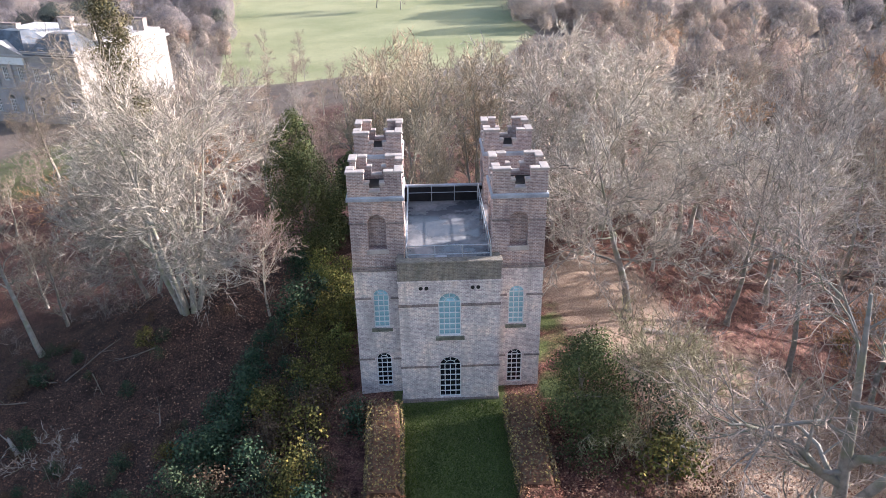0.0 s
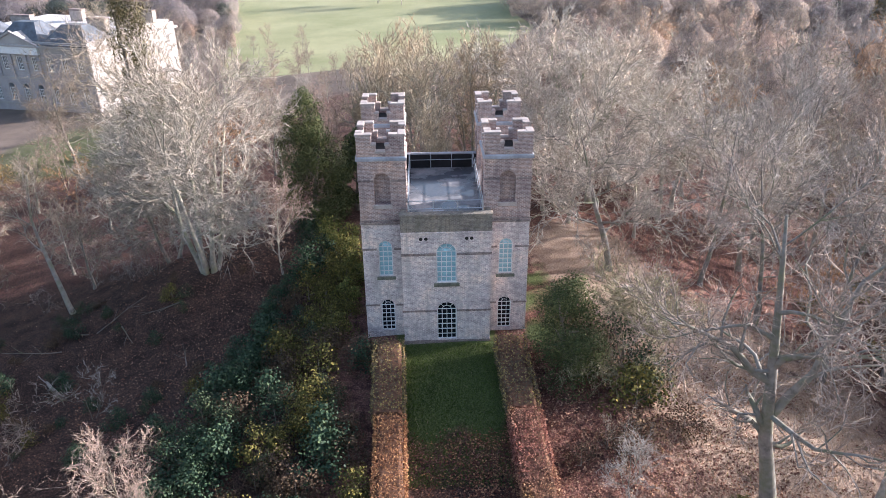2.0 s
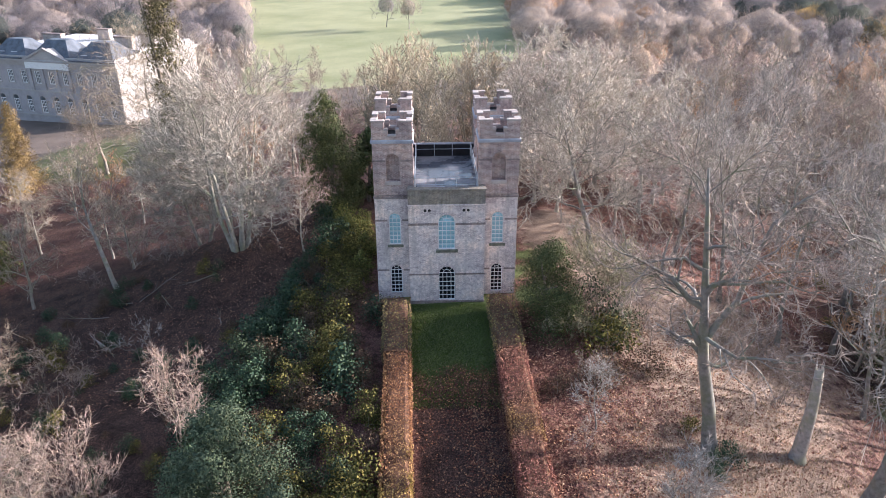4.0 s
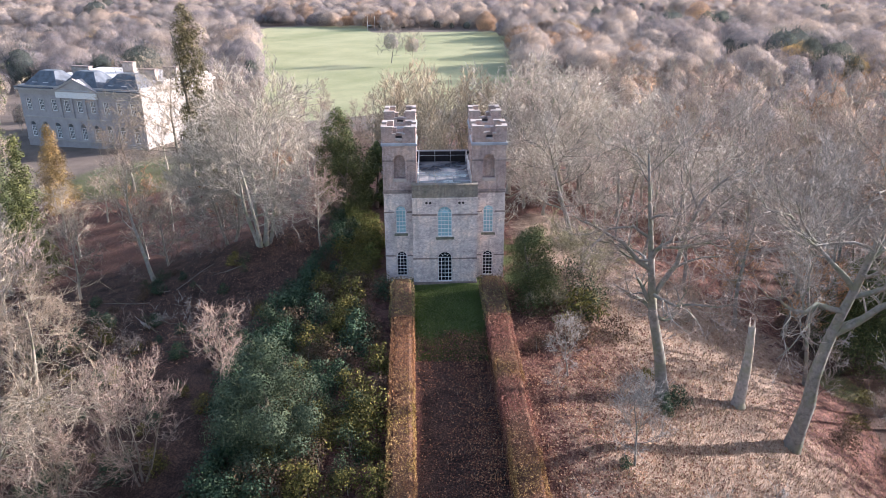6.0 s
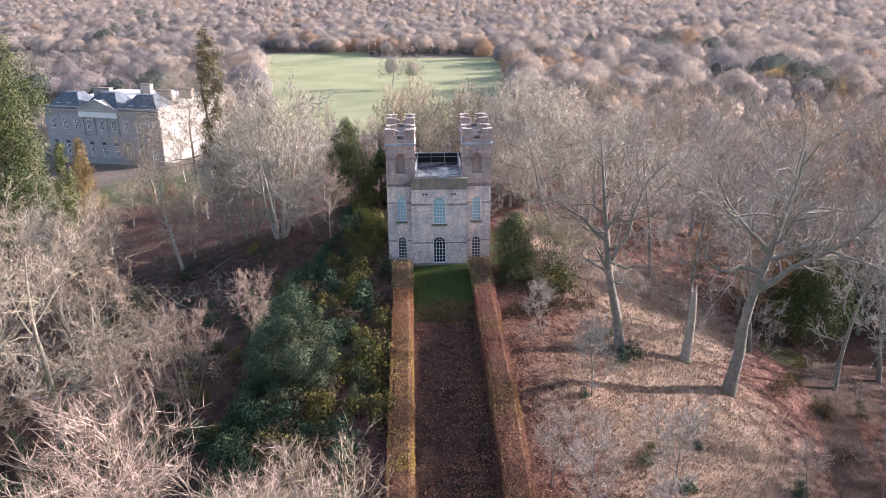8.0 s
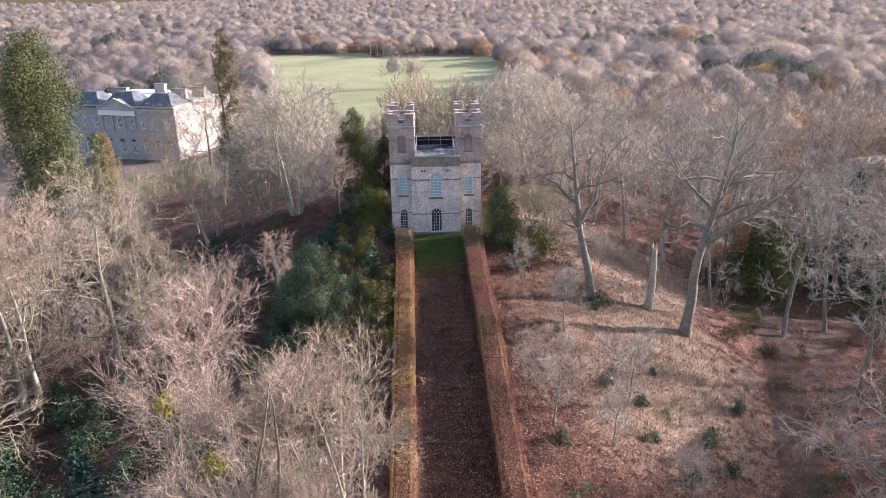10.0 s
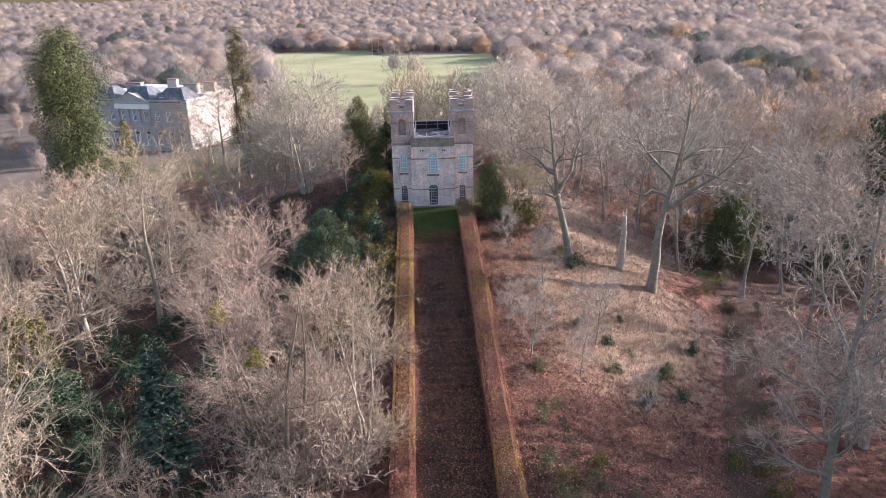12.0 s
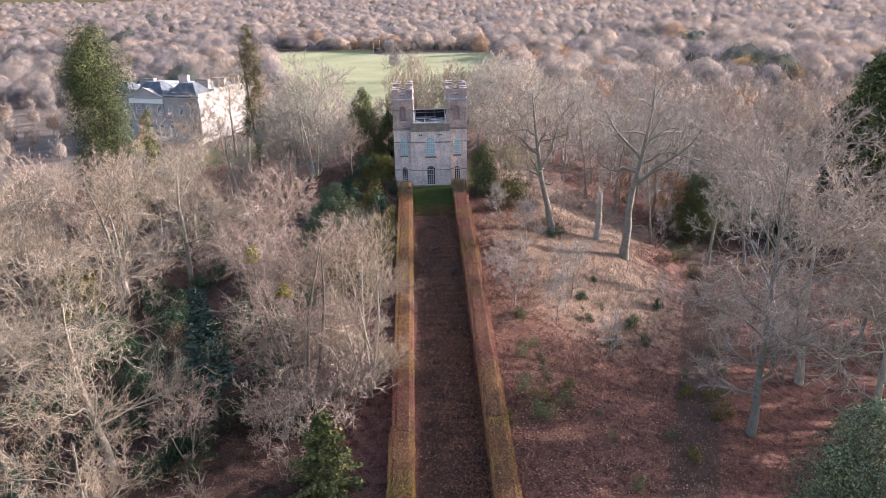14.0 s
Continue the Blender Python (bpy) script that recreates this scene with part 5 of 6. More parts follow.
evergreen("yew_tree", "dark green yew behind the many-stemmed tree", -12.6, 22.3, 14.0, 3.6, 34000, 0.14, LEAF_YEW, "column", 3, 100, lump=0.28)
evergreen("yew_tree", "dark green yew with reddish trunk", -8.8, 25.5, 9.0, 2.2, 6000, 0.24, LEAF_YEW, "column", 4, 24)
evergreen("yew_bush", "rounded dark green yew bush beside the tower", 7.9, -3.2, 7.1, 3.1, 22000, 0.12, LEAF_YEW, "dome", 5, 90, category="bush")
evergreen("holly_tree", "dense grey-green holly in the shaded hollow", -11.2, -22.8, 9.2, 3.5, 34000, 0.125, LEAF_HOLLY, "column", 6, 90, lump=0.26)
evergreen("holly_tree", "glossy grey-green holly below the track", 33.8, -65.0, 13.2, 5.8, 38000, 0.17, LEAF_SUN_HOLLY, "dome", 7, 110, lump=0.26)
evergreen("holly_tree", "dark evergreen with low shaded crown", 43.2, 3.8, 11.5, 6.4, 30000, 0.18, LEAF_YEW, "dome", 8, 60, base=2.5, r=0.4)
evergreen("wellingtonia", "huge dark green wellingtonia near the mansion", -63.8, 29.0, 37.0, 5.7, 80000, 0.24, LEAF_REDWOOD, "pillar", 9, 170, r=0.9, lump=0.44)
evergreen("wellingtonia", "tall slender brownish-green conifer near the mansion", -42.0, 58.0, 33.2, 2.7, 17000, 0.24, LEAF_LARCH, "pillar", 10, 100, base=0.0, r=0.5, lump=0.42)
evergreen("cypress", "pointed green cypress in front of the golden larch", -52.2, 22.8, 20.2, 3.0, 16000, 0.2, LEAF_CYPRESS, "cone", 12, 110, lump=0.36)
evergreen("larch", "golden autumn larch beside the green cypress", -69.6, 61.2, 16.0, 3.6, 14000, 0.2, LEAF_GOLD, "cone", 13, 110, lump=0.36)
evergreen("ivy_tree", "ivy-covered olive green stump in the shaded wood", -38.5, -35.5, 8.5, 3.4, 9000, 0.24, LEAF_OLIVE, "dome", 17, 50, r=0.3)
evergreen("laurel", "dark green laurel in the shaded wood", -34.0, -41.0, 4.5, 3.8, 8000, 0.22, LEAF_RHODO, "dome", 18, 40, category="bush")
# Dark laurels added to fill the shaded gap under these trees.
for x, y, H, R in ((59.5, 19.0, 6.0, 4.6), (52.5, 14.0, 5.0, 4.0), (60.5, 9.5, 5.5, 4.4), (48.0, 12.5, 4.0, 3.4)):
    evergreen("laurel", "dark laurel added to fill deep shade under trees", x, y, H, R, 9000, 0.22, LEAF_RHODO, "dome", int(x), 44, category="bush", group="laurels in the shade")
evergreen("conifer", "tall dark pine at the edge of the wood", 75.5, 17.0, 32.5, 6.0, 26000, 0.45, LEAF_YEW, "column", 15, 110, base=5.0, r=0.6, lump=0.3)
evergreen("conifer", "tall dark pine at the edge of the wood", 84.0, 24.0, 30.0, 6.0, 20000, 0.45, LEAF_YEW, "column", 16, 90, base=4.0, r=0.6, lump=0.3)


SPRUCE = conifer(21, 18.0, 4.2, 0.3, LEAF_SPRUCE, whorls=26, n=14, size=0.75, droop=0.5)
plant(SPRUCE, 70.0, 16.5, "drooping dark spruce at the wood edge", 0, 1.0, "spruce")
plant(SPRUCE, 65.0, 24.0, "drooping dark spruce at the wood edge", 2, 0.9, "spruce")
plant(SPRUCE, 78.0, 10.5, "drooping dark spruce at the wood edge", 4, 1.05, "spruce")
PINE = conifer(22, 13.2, 3.0, 0.22, LEAF_SPRUCE, whorls=24, n=34, size=0.36, droop=0.1, start=0.25)
plant(PINE, -17.5, -54.2, "blue-green pine with bare lower trunk", 0, 1.0, "pine")
plant(PINE, -25.0, -70.5, "blue-green pine with bare lower trunk", 1, 0.8, "pine")
FIR = conifer(23, 7.4, 3.4, 0.2, LEAF_CYPRESS, whorls=24, n=40, size=0.3, droop=0.2, start=0.03)
plant(FIR, -6.4, -62.8, "low dark green fir beside the avenue", 0, 1.0, "fir")


# ---- shrubs ----
def shrub_set(seed, leaf, n=1100, size=0.15, H=2.4, R=1.6):
    return [leaf_mass(seed + i, H, R, n, size, "dome", 12, lump=0.42).mesh("leaves", leaf) for i in range(2)]


SHRUB = {"rhodo": shrub_set(31, LEAF_RHODO), "olive": shrub_set(33, LEAF_OLIVE, 1000, 0.14), "lime": shrub_set(47, LEAF_LIME_SUN, 1000, 0.14), "bramble": shrub_set(45, LEAF_BRAMBLE, 1000, 0.12), "bracken": shrub_set(35, LEAF_BROWN, 950, 0.12, 1.9, 1.7), "holly": shrub_set(37, LEAF_DULL, 950, 0.11)}
SHRUB_STEM = [stem_mesh(41, 1.7, 0.05, 3, 1.0).mesh("stem", BARK_BROWN)]
SHRUB_LABEL = {"rhodo": ("rhododendron", "dark green rhododendron under the trees"), "lime": ("shrub", "yellow-green shrub with sunlight put into its leaf colour"), "bramble": ("bramble", "pale green bramble patch among fallen leaves"), "olive": ("shrub", "olive-yellow autumn shrub in the undergrowth"), "bracken": ("bracken", "clump of brown autumn bracken"), "holly": ("shrub", "low grey-green evergreen shrub on the slope")}


def shrub(kind, x, y, s, turn):
    name, label = SHRUB_LABEL[kind]
    plant([("stem", SHRUB_STEM[0]), ("leaves", SHRUB[kind][int(turn * 7) % 2])], x, y, label, turn, s, name, name + " patch", 0.05, "shrub")


rng = random.Random(77)
y = -36.0
while y < 10:
    x = -16.6 + (0.22 * (y + 10) if y > -10 else 0.1 * (-10 - y))
    while x < avenue_x(y) - 5.9:
        px, py = x + rng.uniform(-0.8, 0.8), y + rng.uniform(-0.8, 0.8)
        v = noise.noise(Vector((px / 4.5, py / 4.5, 7)))
        if py > 0.5 and px > -6.8:
            x += 1.75
            continue
        kind = "rhodo" if v < -0.22 or (px < -12.5 and v < 0.2) else ("bracken" if v < -0.02 else ("olive" if v < 0.2 else ("holly" if v < 0.32 else "bracken")))
        if py > 4 and px > -11:
            kind = "olive"
        shrub(kind, px, py, rng.uniform(0.62, 1.25), rng.random() * 6.28)
        x += 1.75
    y += 1.75
for x, y, s, kind in [(-11.5, 11.5, 1.3, "rhodo"), (-10.5, 13.5, 1.1, "rhodo"), (-8.2, 12.0, 1.2, "olive"), (-8.0, 9.0, 1.2, "olive"), (10.9, -9.0, 1.25, "bracken"), (9.2, -10.2, 0.9, "bracken"), (11.8, -6.5, 1.5, "olive"), (13.2, -4.2, 1.5, "holly"), (14.5, -7.5, 1.0, "bracken"), (12.0, -1.5, 1.6, "holly"),
                      (7.5, -11.5, 0.8, "bracken"), (17.6, -15.6, 0.7, "rhodo"), (16.0, -13.6, 0.6, "olive"), (12.0, -48.9, 0.62, "holly"), (11.2, -52.0, 0.7, "olive"), (14.3, -50.0, 0.7, "olive"), (10.6, -37.6, 0.5, "olive"), (20.8, -38.5, 0.62, "rhodo"), (24.5, -36.5, 0.6, "rhodo"),
                      (26.5, -46.0, 0.7, "olive"), (29.2, -45.8, 0.75, "olive"), (29.2, -48.8, 0.8, "olive"), (23.8, -56.2, 0.6, "olive"), (17.9, -34.6, 0.6, "holly"), (18.6, -34.9, 0.45, "rhodo"), (20.5, -31.5, 0.45, "holly"), (16.5, -28.0, 0.4, "olive"), (12.0, -45.5, 0.45, "holly"), (8.2, -55, 0.6, "olive"), (30, -39, 0.6, "holly"), (34.5, -22, 0.9, "bracken"), (32, -14, 0.9, "bracken")]:
    shrub(kind, x, y, s, x * 3 % 6.28)
for x, y, s, kind in [(10.1, -50.9, 0.77, "bramble"), (10.7, -54.0, 0.85, "bramble"), (13.5, -51.9, 0.68, "bramble"), (11.9, -54.3, 0.68, "bramble"), (10.3, -44.8, 0.68, "bramble"), (11.6, -42.7, 0.51, "bramble"), (26.8, -44.4, 0.47, "bramble"), (27.5, -41.8, 0.42, "bramble"), (32.3, -37.0, 0.51, "bramble"), (31.6, -40.9, 0.59, "bramble"), (30.6, -44.7, 0.51, "bramble"), (22.7, -53.6, 0.51, "bramble"), (28.0, -28.3, 0.42, "rhodo"), (23.3, -33.6, 0.49, "rhodo"), (24.2, -32.3, 0.42, "rhodo"), (18.1, -30.8, 0.42, "rhodo"), (20.6, -25.9, 0.35, "rhodo"), (15.7, -29.4, 0.42, "bramble"), (10.6, -37.6, 0.47, "bramble"), (17.3, -55.0, 0.42, "bramble"), (18.3, -61.2, 0.59, "bramble"), (16.6, -52.0, 0.38, "bramble"), (10.6, -37.6, 0.51, "bramble"), (15.7, -29.1, 0.42, "bramble"), (28.2, -27.8, 0.56, "rhodo"), (18.6, -30.6, 0.49, "rhodo"), (24.2, -33.5, 0.68, "bramble"), (16.5, -17.2, 0.42, "rhodo"), (16.6, -16.2, 0.49, "rhodo"), (11.8, -24.3, 0.35, "rhodo")]:
    shrub(kind, x, y, s, x * 3 % 6.28)
for x, y, s, kind in [(-10.2, 16.5, 1.0, "lime"), (-9.0, 14.6, 1.1, "lime"), (-12.4, 18.6, 0.9, "rhodo"), (-10.6, 18.4, 1.0, "lime"), (-7.9, 12.6, 1.1, "lime"), (-7.6, 9.6, 1.0, "lime"), (-9.4, 11.2, 0.9, "olive"), (-8.4, 16.8, 0.9, "lime"), (-13.2, 20.4, 0.8, "rhodo"), (-7.6, 6.2, 0.9, "lime")]:
    shrub(kind, x, y, s, x * 5 % 6.28)
for i in range(90):
    x, y = rng.uniform(-36, -13), rng.uniform(-56, -26)
    shrub(rng.choice(["rhodo", "rhodo", "bracken", "holly"]), x, y, rng.uniform(0.6, 1.3), rng.random() * 6.28)
for i in range(190):
    x, y = rng.uniform(-46, -7), rng.uniform(-90, -36)
    if x < avenue_x(y) - 7:
        shrub(rng.choice(["rhodo", "rhodo", "holly", "bracken"]), x, y, rng.uniform(0.5, 1.1), rng.random() * 6.28)
for i in range(130):
    x, y = rng.uniform(-40, -16), rng.uniform(-34, 14)
    shrub(rng.choice(["rhodo", "bracken", "bracken", "olive", "holly"]), x, y, rng.uniform(0.25, 0.75), rng.random() * 6.28)
for i in range(60):
    x, y = rng.uniform(33, 60), rng.uniform(-45, 25)
    shrub(rng.choice(["bracken", "bracken", "olive", "holly"]), x, y, rng.uniform(0.4, 0.9), rng.random() * 6.28)


# ---- the beech hedges along the avenue ----
def hedge(side, y0, y1, width, height, leaf, count, label, leaf_size=0.105):
    cx = lambda y: avenue_x(y) + side * (3.05 + width / 2)
    h = thing("beech_hedge", label, "hedge", group="hedges along the avenue")
    r = random.Random(int(y1 * 10) + side)
    core = MB()
    n = max(2, int((y1 - y0) / 0.8))
    prof = [(-0.5, 0.0), (-0.5, 0.82), (-0.36, 0.96), (0.36, 0.96), (0.5, 0.82), (0.5, 0.0)]
    for i in range(n + 1):
        y = y0 + (y1 - y0) * i / n
        for a, b in prof:
            k = 0.9 + 0.12 * noise.noise(Vector((a * 3, y * 0.9, b * 3 + side)))
            core.v.append((cx(y) + a * (width - 0.16) * k, y, ground_z(cx(y), y) - 0.15 + b * (height - 0.05) * (0.94 + 0.06 * k)))
    for i in range(n):
        core.f += [(i * 6 + j, i * 6 + j + 1, i * 6 + j + 7, i * 6 + j + 6) for j in range(5)]
    core.f += [(0, 5, 4, 3, 2, 1), tuple(n * 6 + j for j in range(6))]
    part("twig_core", core, BEECH_CORE, h, "dense brown twigs inside")
    lv = MB()
    per = width + 2 * height
    for i in range(count):
        y = r.uniform(y0, y1)
        u = r.uniform(0, per)
        bulge = 0.10 * noise.noise(Vector((u, y * 0.8, side * 5)))
        if u < height:
            p, nn = Vector((-width / 2 - bulge, 0, u)), Vector((-1, 0, 0.2))
        elif u < height + width:
            p, nn = Vector((u - height - width / 2, 0, height + bulge)), Vector((0, 0, 1))
        else:
            p, nn = Vector((width / 2 + bulge, 0, u - height - width)), Vector((1, 0, 0.2))
        p += nn * r.gauss(0, 0.05)
        gz = ground_z(cx(y), y)
        q = Vector((cx(y) + p.x, y, gz - 0.1 + p.z))
        lv.spray(q, (nn + Vector((r.gauss(0, 0.6), r.gauss(0, 0.6), r.gauss(0, 0.6)))).normalized(), leaf_size, r)
    part("leaves", lv, leaf, h)
    return h


hedge(-1, -8.6, -1.6, 2.0, 1.7, HEDGE_THIN, 2800, "thin half-bare beech hedge with yellow tips beside the lawn", 0.13)
hedge(1, -8.2, -1.2, 2.0, 1.6, HEDGE_THIN, 2200, "sparse brown hedge end beside the tower", 0.14)
hedge(-1, -34.0, -8.9, 1.75, 1.75, BEECH_GOLD, 20000, "clipped golden-orange beech hedge beside the avenue")
hedge(-1, -58.0, -34.2, 1.7, 1.75, BEECH, 20000, "clipped pinkish-copper beech hedge beside the avenue")
hedge(-1, -82.0, -58.2, 1.9, 1.8, BEECH_GOLD, 20000, "clipped golden-orange beech hedge beside the avenue")
hedge(1, -30.0, -8.5, 1.9, 1.7, BEECH, 19000, "clipped pinkish-copper beech hedge beside the avenue")
hedge(1, -56.0, -30.2, 1.85, 1.75, BEECH, 20000, "clipped pinkish-copper beech hedge beside the avenue")
hedge(1, -82.0, -56.2, 1.85, 1.8, BEECH_GOLD, 20000, "clipped golden-orange beech hedge beside the avenue")


# ---- fallen leaves, grass ----
def scatter(name, label, category, mat, count, where, size, flat=0.35, seed=3, tall=False):
    r = random.Random(seed)
    mb = MB()
    while count > 0:
        x, y = where(r)
        z = surface_z(x, y)
        if tall:
            mb.spike(Vector((x, y, z - 0.05)), Vector((x + r.gauss(0, 0.12), y + r.gauss(0, 0.12), z + size * r.uniform(0.5, 1.2))), 0.018)
        else:
            mb.spray(Vector((x, y, z + 0.03 + 0.05 * r.random())), Vector((r.gauss(0, flat), r.gauss(0, flat), 1)).normalized(), size, r)
        count -= 1
    return tagged(new(name, mb.mesh(name, mat)), label, category, kind="stuff")


LITTER = make_leaf("fallen_beech_leaves", (0.17, 0.078, 0.058), (0.48, 0.31, 0.215), 0.85)

# Fallen leaves whose bright end partly stands for sun flecks on the avenue.
LITTER_LIT = make_leaf("sunlit_fallen_leaves", (0.14, 0.055, 0.04), (0.48, 0.26, 0.14), 0.85)


def on_avenue(r):
    """Leaves lie thicker towards one hedge, and in rows across the way, standing for sun flecks."""
    y = r.uniform(-80, -9)
    if r.random() < 0.4:
        y = round(y / 1.1) * 1.1 + r.gauss(0, 0.2)
    if noise.noise(Vector((0.3, y * 0.2, 2))) < r.uniform(-0.6, 0.1):
        y = r.uniform(-80, -9)
    side = r.gauss(1.7, 1.25) if r.random() < 0.8 else r.uniform(-2.8, 2.8)
    return avenue_x(y) + max(-2.9, min(2.9, side)), y


def on_slope(r):
    y = r.uniform(-75, 0)
    return avenue_x(y) + 5.4 + abs(r.gauss(0, 11)), y


def on_shade(r):
    y = r.uniform(-10, 20)
    return -10 - abs(r.gauss(0, 12)), y


def on_lawn(r):
    y = r.uniform(-13, -0.3)
    return avenue_x(y) + r.uniform(-3.0, 3.0), y


def on_straw(r):
    return r.gauss(19, 7), r.gauss(-25, 10)


scatter("fallen_leaves", "red-brown fallen beech leaves over the avenue", "leaf litter", LITTER_LIT, 25000, on_avenue, 0.13, seed=3)
scatter("fallen_leaves", "red-brown fallen leaves on the open slope", "leaf litter", LITTER, 46000, on_slope, 0.16, seed=4)
scatter("fallen_leaves", "brown fallen leaves on the shaded slope", "leaf litter", LITTER, 9000, on_shade, 0.13, seed=5)
scatter("lawn_grass", "short green grass before the tower door", "grass", GRASS_B, 14000, on_lawn, 0.16, seed=6, tall=True)
scatter("dry_grass", "pale dry grass on the sunny slope", "grass", STRAW, 16000, on_straw, 0.45, seed=7, tall=True)


def on_bank(r):
    return r.uniform(9, 42), r.gauss(-22, 22)


scatter("slope_tufts", "small green tufts among fallen leaves", "grass", LEAF_OLIVE, 9000, on_bank, 0.3, seed=8, tall=True)


# ---- the woods around ----
MID = [
    tree_meshes(BARK_PALE, TWIG_BEIGE, seed=201, H=18, R=6.4, r0=0.32, clear=0.16, limbs=11, fan=(7, 5, 9), twig=0.026, steep=0.6, wob=0.26, coarse=True),
    tree_meshes(BARK_GREY, TWIG_GREY, seed=202, H=18, R=5.8, r0=0.30, clear=0.18, limbs=11, fan=(7, 5, 9), twig=0.026, steep=0.8, up=0.08, coarse=True),
    tree_meshes(BARK_BROWN, TWIG_PINK, seed=203, H=18, R=5.8, r0=0.26, clear=0.14, limbs=8, fan=(6, 5, 8), stems=3, twig=0.026, steep=0.9, up=0.1, coarse=True),
    tree_meshes(BARK_GREY, TWIG_RUST, seed=204, H=18, R=5.8, r0=0.28, clear=0.18, limbs=10, fan=(6, 5, 9), twig=0.04, steep=0.8, up=0.08, coarse=True),
]
LIGHT = [tree_meshes(bark, tw, seed=211 + i, H=18, R=6.4, r0=0.28, clear=0.15, limbs=7, fan=(4, 3, 5), twig=0.05, steep=0.75, up=0.08, coarse=True) for i, (bark, tw) in enumerate(((BARK_PALE, TWIG_BEIGE), (BARK_GREY, TWIG_GREY), (BARK_BROWN, TWIG_PINK), (BARK_GREY, TWIG_RUST)))]
WOOD_LABEL = ("leafless pale tree in the surrounding wood", "leafless grey tree in the surrounding wood", "leafless pinkish-brown tree in the wood", "russet-leaved tree in the surrounding wood")


def wood(seed, x0, x1, y0, y1, gap, keep, slope, drop, mix, kinds, low=9.0, high=26.0):
    """Trees at random spots at least gap apart; their tops stay under a line that falls with the distance from the avenue's far end."""
    r = random.Random(seed)
    spots = []
    for _ in range(int((x1 - x0) * (y1 - y0) / gap / gap * 3)):
        x, y = r.uniform(x0, x1), r.uniform(y0, y1)
        # The wider margin at positive x keeps unseen trees that cast shadows.
        if not keep(x, y) or abs(x - 4) > 0.64 * (y + 118) + (34 if x > 0 else 14) or any((x - a) ** 2 + (y - b) ** 2 < gap * gap for a, b in spots):
            continue
        spots.append((x, y))
        top = 28 - slope * math.hypot(x - 4, y + 110) - r.uniform(0, drop)
        H = min(high, max(low, top - ground_z(x, y)))
        k = r.choices(range(4), mix)[0]
        if kinds is MID:
            plant(kinds[k], x, y, WOOD_LABEL[k], r.random() * 6.28, H / 18.0, group="trees of the wood")
        else:
            STANDS[k].append((x, y, H / 18.0, r.random() * 6.28))


STANDS = [[], [], [], []]
wood(1, -100, -36, -92, 18, 7.5, lambda x, y: math.hypot(x + 33.9, y - 14.2) > 7 and not (x > -40 and y > -5) and not (x > -52 and -62 < y < -33), 0.178, 3, (4, 2, 3, 0), MID)
wood(2, -60, -24, 18, 62, 7.0, lambda x, y: math.hypot(x + 20, y - 13) > 9 and x < -14 - 0.1 * y, 0.178, 4, (4, 2, 2, 1), MID)
wood(3, -24, 48, 38, 78, 6.5, lambda x, y: True, 0.135, 3, (5, 2, 2, 0), MID)
wood(4, 38, 100, -60, 70, 8.0, lambda x, y: math.hypot(x - 70, y - 14) > 13 and not (x < 62 and -40 < y < 8), 0.11, 6, (5, 1, 4, 1), MID)
wood(5, -75, 14, 80, 134, 8.5, lambda x, y: math.hypot(x + 92, y - 118) > 40, 0.135, 4, (6, 2, 2, 0), MID, 7.0, 15.0)
wood(12, -84, -22, 134, 190, 9.5, lambda x, y: x < -24 - 0.3 * (y - 134) and math.hypot(x + 92, y - 118) > 40, 0.135, 4, (6, 2, 2, 0), MID, 6.0, 11.0)
wood(11, 16, 75, 80, 128, 7.5, lambda x, y: True, 0.135, 4, (4, 3, 3, 1), LIGHT)
wood(6, 30, 190, 78, 215, 9.0, lambda x, y: field_mask(x, y) < 0.7, 0.092, 7, (3, 4, 4, 1), LIGHT)
wood(7, 100, 190, -60, 80, 12.0, lambda x, y: True, 0.11, 6, (2, 4, 3, 1), LIGHT)
wood(8, -170, -100, -60, 110, 12.0, lambda x, y: True, 0.17, 4, (4, 2, 3, 0), LIGHT)
wood(9, -200, -116, 110, 230, 12.0, lambda x, y: True, 0.14, 6, (4, 2, 3, 2), LIGHT)
wood(10, -116, -58, 140, 230, 11.0, lambda x, y: field_mask(x, y) < 0.7, 0.14, 5, (4, 2, 3, 1), LIGHT)



# Base colours run pale and muted, with some distance haze put in.
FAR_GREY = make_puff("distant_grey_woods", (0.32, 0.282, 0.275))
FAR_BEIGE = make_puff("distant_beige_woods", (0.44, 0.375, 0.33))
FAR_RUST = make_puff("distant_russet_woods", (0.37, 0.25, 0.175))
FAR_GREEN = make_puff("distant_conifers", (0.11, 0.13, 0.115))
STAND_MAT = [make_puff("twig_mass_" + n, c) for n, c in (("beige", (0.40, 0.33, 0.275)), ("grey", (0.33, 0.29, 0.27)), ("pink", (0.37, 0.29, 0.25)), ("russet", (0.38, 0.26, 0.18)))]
STAND_LABEL = ("stand of leafless pale trees beyond the hill", "stand of leafless grey trees beyond the hill", "stand of pinkish-brown bare trees beyond the hill", "stand of russet-leaved trees beyond the hill")
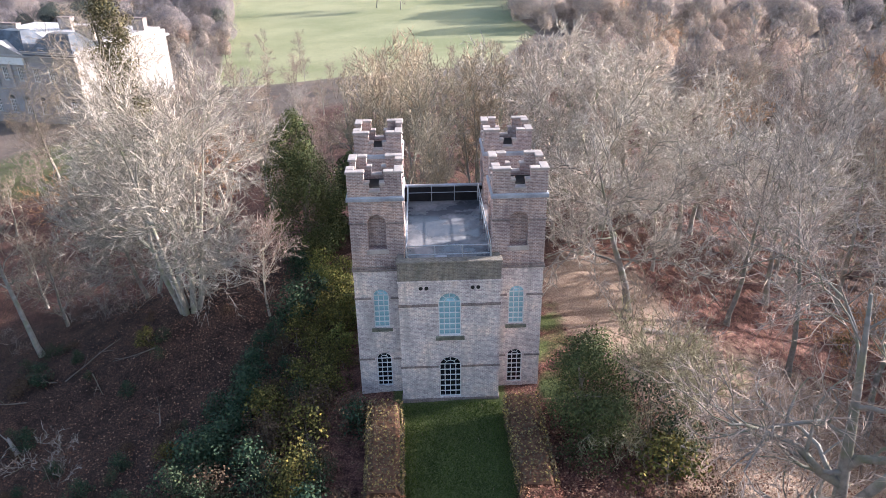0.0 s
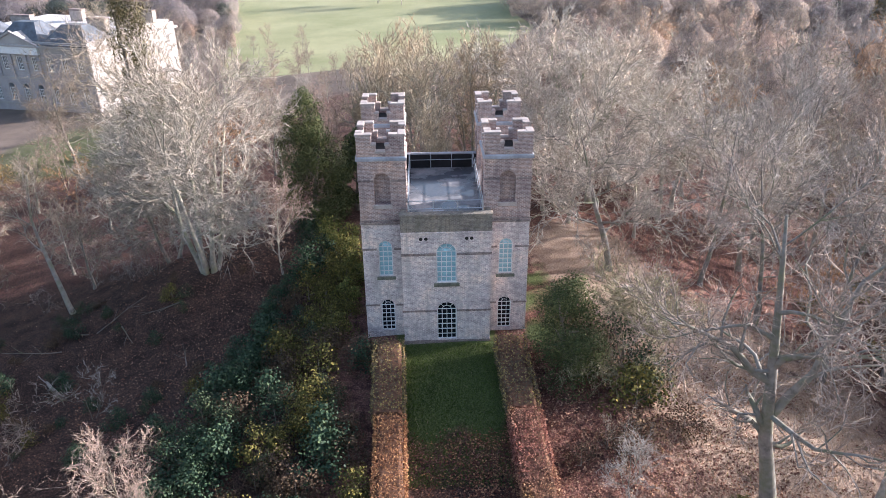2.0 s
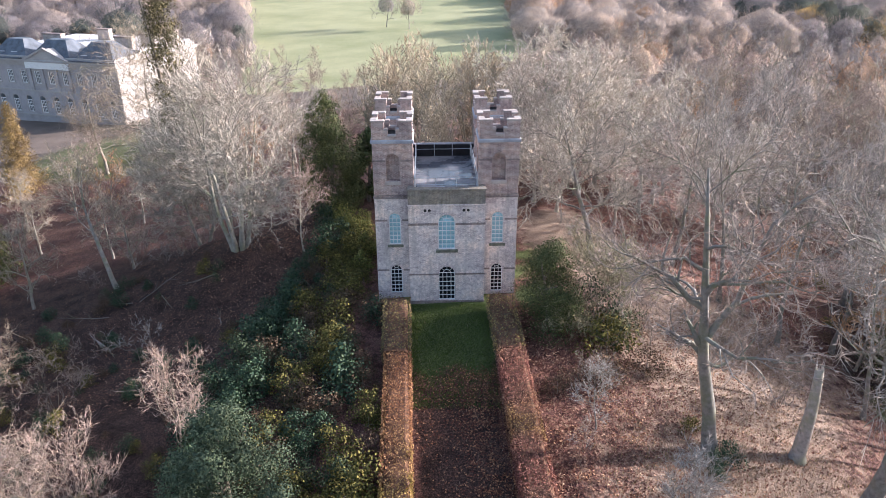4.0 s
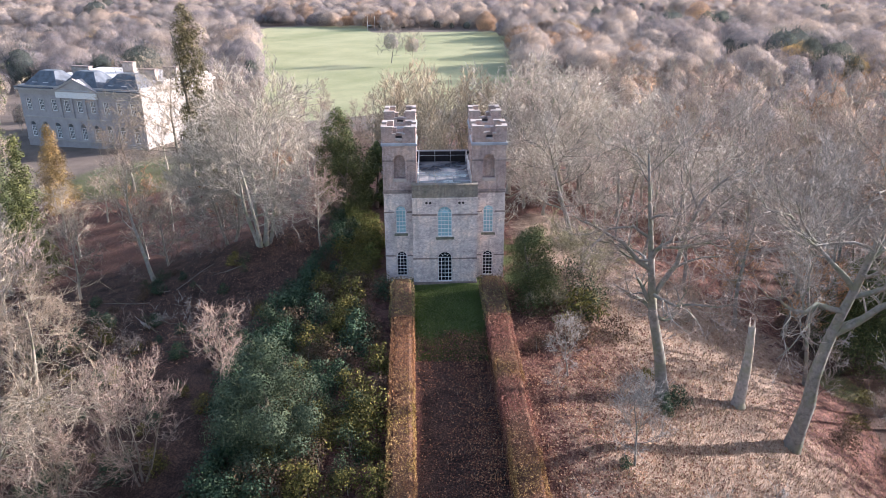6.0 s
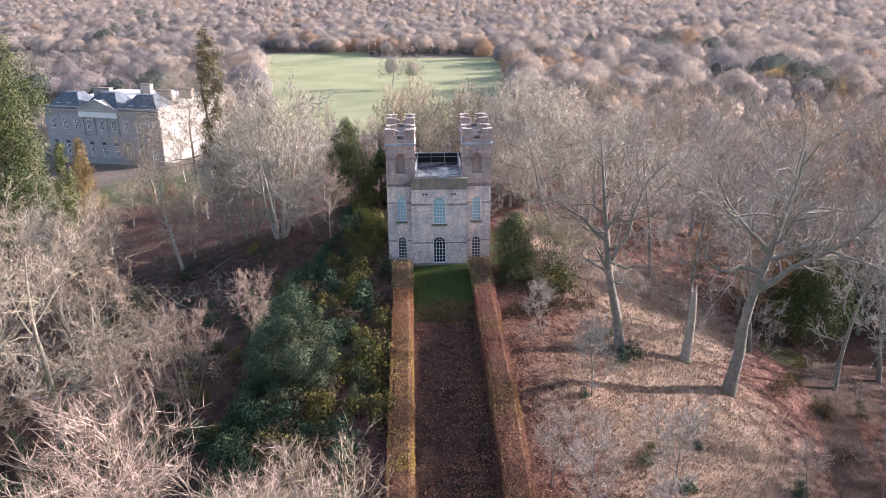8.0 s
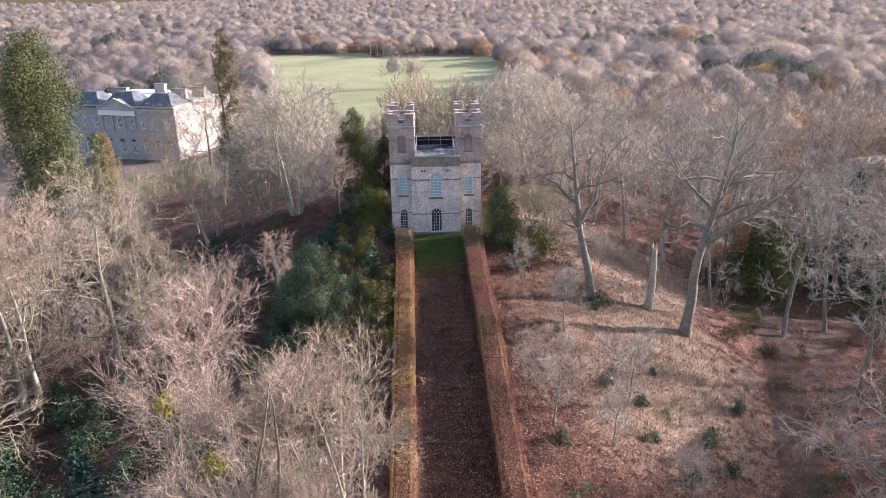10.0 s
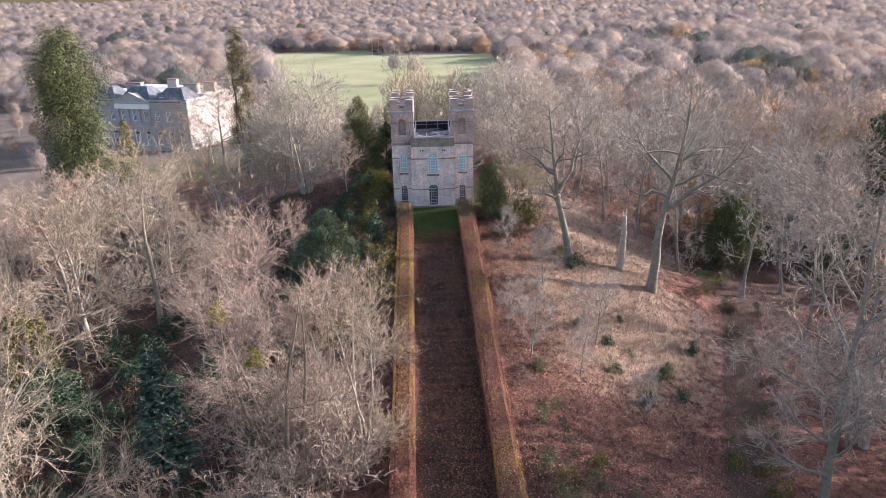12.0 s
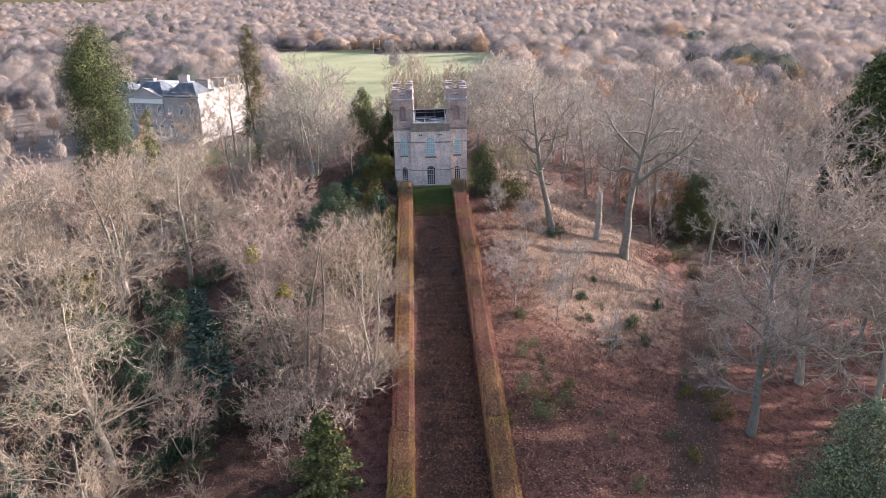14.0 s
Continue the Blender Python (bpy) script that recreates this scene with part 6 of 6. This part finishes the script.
for k, spots in enumerate(STANDS):
    for name, me in LIGHT[k]:
        co = np.empty(len(me.vertices) * 3, np.float32)
        me.vertices.foreach_get("co", co)
        co = co.reshape(-1, 3)
        faces = [tuple(p.vertices) for p in me.polygons]
        mi = [p.material_index for p in me.polygons]
        vs, fs, ms = [], [], []
        for n, (x, y, s, a) in enumerate(spots):
            c, d = math.cos(a) * s, math.sin(a) * s
            out = np.stack([co[:, 0] * c - co[:, 1] * d + x, co[:, 0] * d + co[:, 1] * c + y, co[:, 2] * s + ground_z(x, y)], 1)
            k0 = n * len(co)
            vs.extend(map(tuple, out.tolist()))
            fs.extend([tuple(i + k0 for i in f) for f in faces])
            ms.extend(mi)
        joined = bpy.data.meshes.new("far_stand")
        joined.from_pydata(vs, [], fs)
        for m in me.materials:
            joined.materials.append(m)
        joined.polygons.foreach_set("material_index", ms)
        tagged(new("tree_stand", joined), STAND_LABEL[k], "woodland", kind="stuff")
    crowns = [(x, y, ground_z(x, y) + 1.5 * q, 16.0 * q, 6.4 * q) for x, y, q, a in spots]
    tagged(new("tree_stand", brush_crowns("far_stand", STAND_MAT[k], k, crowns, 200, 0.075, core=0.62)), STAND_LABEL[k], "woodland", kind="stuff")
# lone trees on the field
for i, (x, y, s, k) in enumerate([(-27.0, 275.5, 0.95, 1), (-16.8, 268.5, 0.85, 0)]):
    plant(LIGHT[k] + [("crown", brush_crowns("crown", STAND_MAT[k], 90 + i, [(0, 0, 2.5, 15.5, 7.0)], 420, 0.10, core=0.5))], x, y, "lone leafless tree on the open field", i, s)


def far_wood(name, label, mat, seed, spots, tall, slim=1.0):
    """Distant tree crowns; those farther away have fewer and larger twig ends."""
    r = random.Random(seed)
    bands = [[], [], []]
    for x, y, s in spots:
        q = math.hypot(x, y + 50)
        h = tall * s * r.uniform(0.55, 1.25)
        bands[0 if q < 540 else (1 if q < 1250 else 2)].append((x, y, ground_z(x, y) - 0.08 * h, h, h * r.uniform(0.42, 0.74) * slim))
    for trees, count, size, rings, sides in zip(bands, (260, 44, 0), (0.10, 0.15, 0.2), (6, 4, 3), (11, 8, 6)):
        if trees:
            tagged(new(name, brush_crowns(name, mat, seed, trees, count, size, rings, sides, 0.72 if count > 100 else 0.8)), label, "woodland", kind="stuff")


def far_spots():
    r = random.Random(404)
    out = {"grey": [], "beige": [], "rust": [], "conifer": []}
    d = 190.0
    while d < 3300:
        step = 10.5 + max(0, d - 500) * 0.009
        wide = 44 if d < 560 else 37
        n = int(2 * d * math.radians(wide) / step)
        for i in range(n):
            a = math.radians(-wide + 2 * wide * (i + r.random()) / n)
            q = d + r.uniform(-0.5, 0.5) * step
            x, y = 3 + q * math.sin(a), -20 + q * math.cos(a)
            if field_mask(x, y) > 0.6 or (y < 205 and -200 < x < 180) or (r.random() < 0.10):
                continue
            if math.hypot(x + 92, y - 118) < 40:
                continue
            if noise.noise(Vector((x / 260, y / 180, 9))) > 0.40 and q > 460:
                continue
            v = noise.noise(Vector((x / 90, y / 90, 5))) + r.gauss(0, 0.22)
            kind = "conifer" if v < -0.66 else ("grey" if v < -0.08 else ("beige" if v < 0.70 else "rust"))
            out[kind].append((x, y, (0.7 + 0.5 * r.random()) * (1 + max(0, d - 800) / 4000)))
        d += step * 0.85
    return out


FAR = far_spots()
FAR["rust"] += [(-125, 527, 1.5), (-113, 525, 1.6), (-142, 531, 1.2), (-74, 516, 1.4), (165, 450, 1.5), (22, 418, 1.1)]
FAR["conifer"] += [(-57, 468, 0.35), (-50, 466, 0.3), (-42, 464, 0.35), (-34, 462, 0.3), (-10, 455, 0.4), (0, 452, 0.45), (10, 446, 0.4), (20, 440, 0.5), (86, 406, 0.9), (101, 472, 1.0), (67, 442, 0.8), (-494, 1079, 1.6), (-470, 1070, 1.5), (-394, 1043, 1.7), (-440, 1060, 1.4)]
FAR["conifer"] += [(74, 495, 0.8), (106, 503, 1.0), (32, 588, 1.1), (208, 524, 0.8), (238, 540, 1.0), (169, 1019, 1.1), (-426, 952, 0.8), (-405, 1091, 1.0)]
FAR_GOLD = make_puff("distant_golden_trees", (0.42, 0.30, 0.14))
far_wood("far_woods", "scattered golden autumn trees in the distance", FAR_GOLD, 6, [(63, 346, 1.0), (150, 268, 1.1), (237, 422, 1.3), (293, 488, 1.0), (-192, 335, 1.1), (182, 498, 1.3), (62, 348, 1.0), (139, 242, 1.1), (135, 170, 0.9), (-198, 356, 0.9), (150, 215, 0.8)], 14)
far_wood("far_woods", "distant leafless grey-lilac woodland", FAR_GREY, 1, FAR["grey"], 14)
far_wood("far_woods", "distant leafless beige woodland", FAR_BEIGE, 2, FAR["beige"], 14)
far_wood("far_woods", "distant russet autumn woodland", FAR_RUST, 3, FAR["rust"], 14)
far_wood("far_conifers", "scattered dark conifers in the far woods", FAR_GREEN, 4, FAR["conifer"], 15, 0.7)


def build_posts():
    for x in (-38.0, -31.5):
        p = thing("goal_posts", "white rugby posts on the field", "goal posts", (x * 1.45, 457, ground_z(x * 1.45, 457)), 0.6, "rugby posts")
        for s in (-2.8, 2.8):
            part("post", MB_tube([Vector((s, 0, 0)), Vector((s, 0, 9))], 0.09), WHITE, p)
        part("crossbar", MB_tube([Vector((-2.8, 0, 3)), Vector((2.8, 0, 3))], 0.08), WHITE, p)


build_posts()
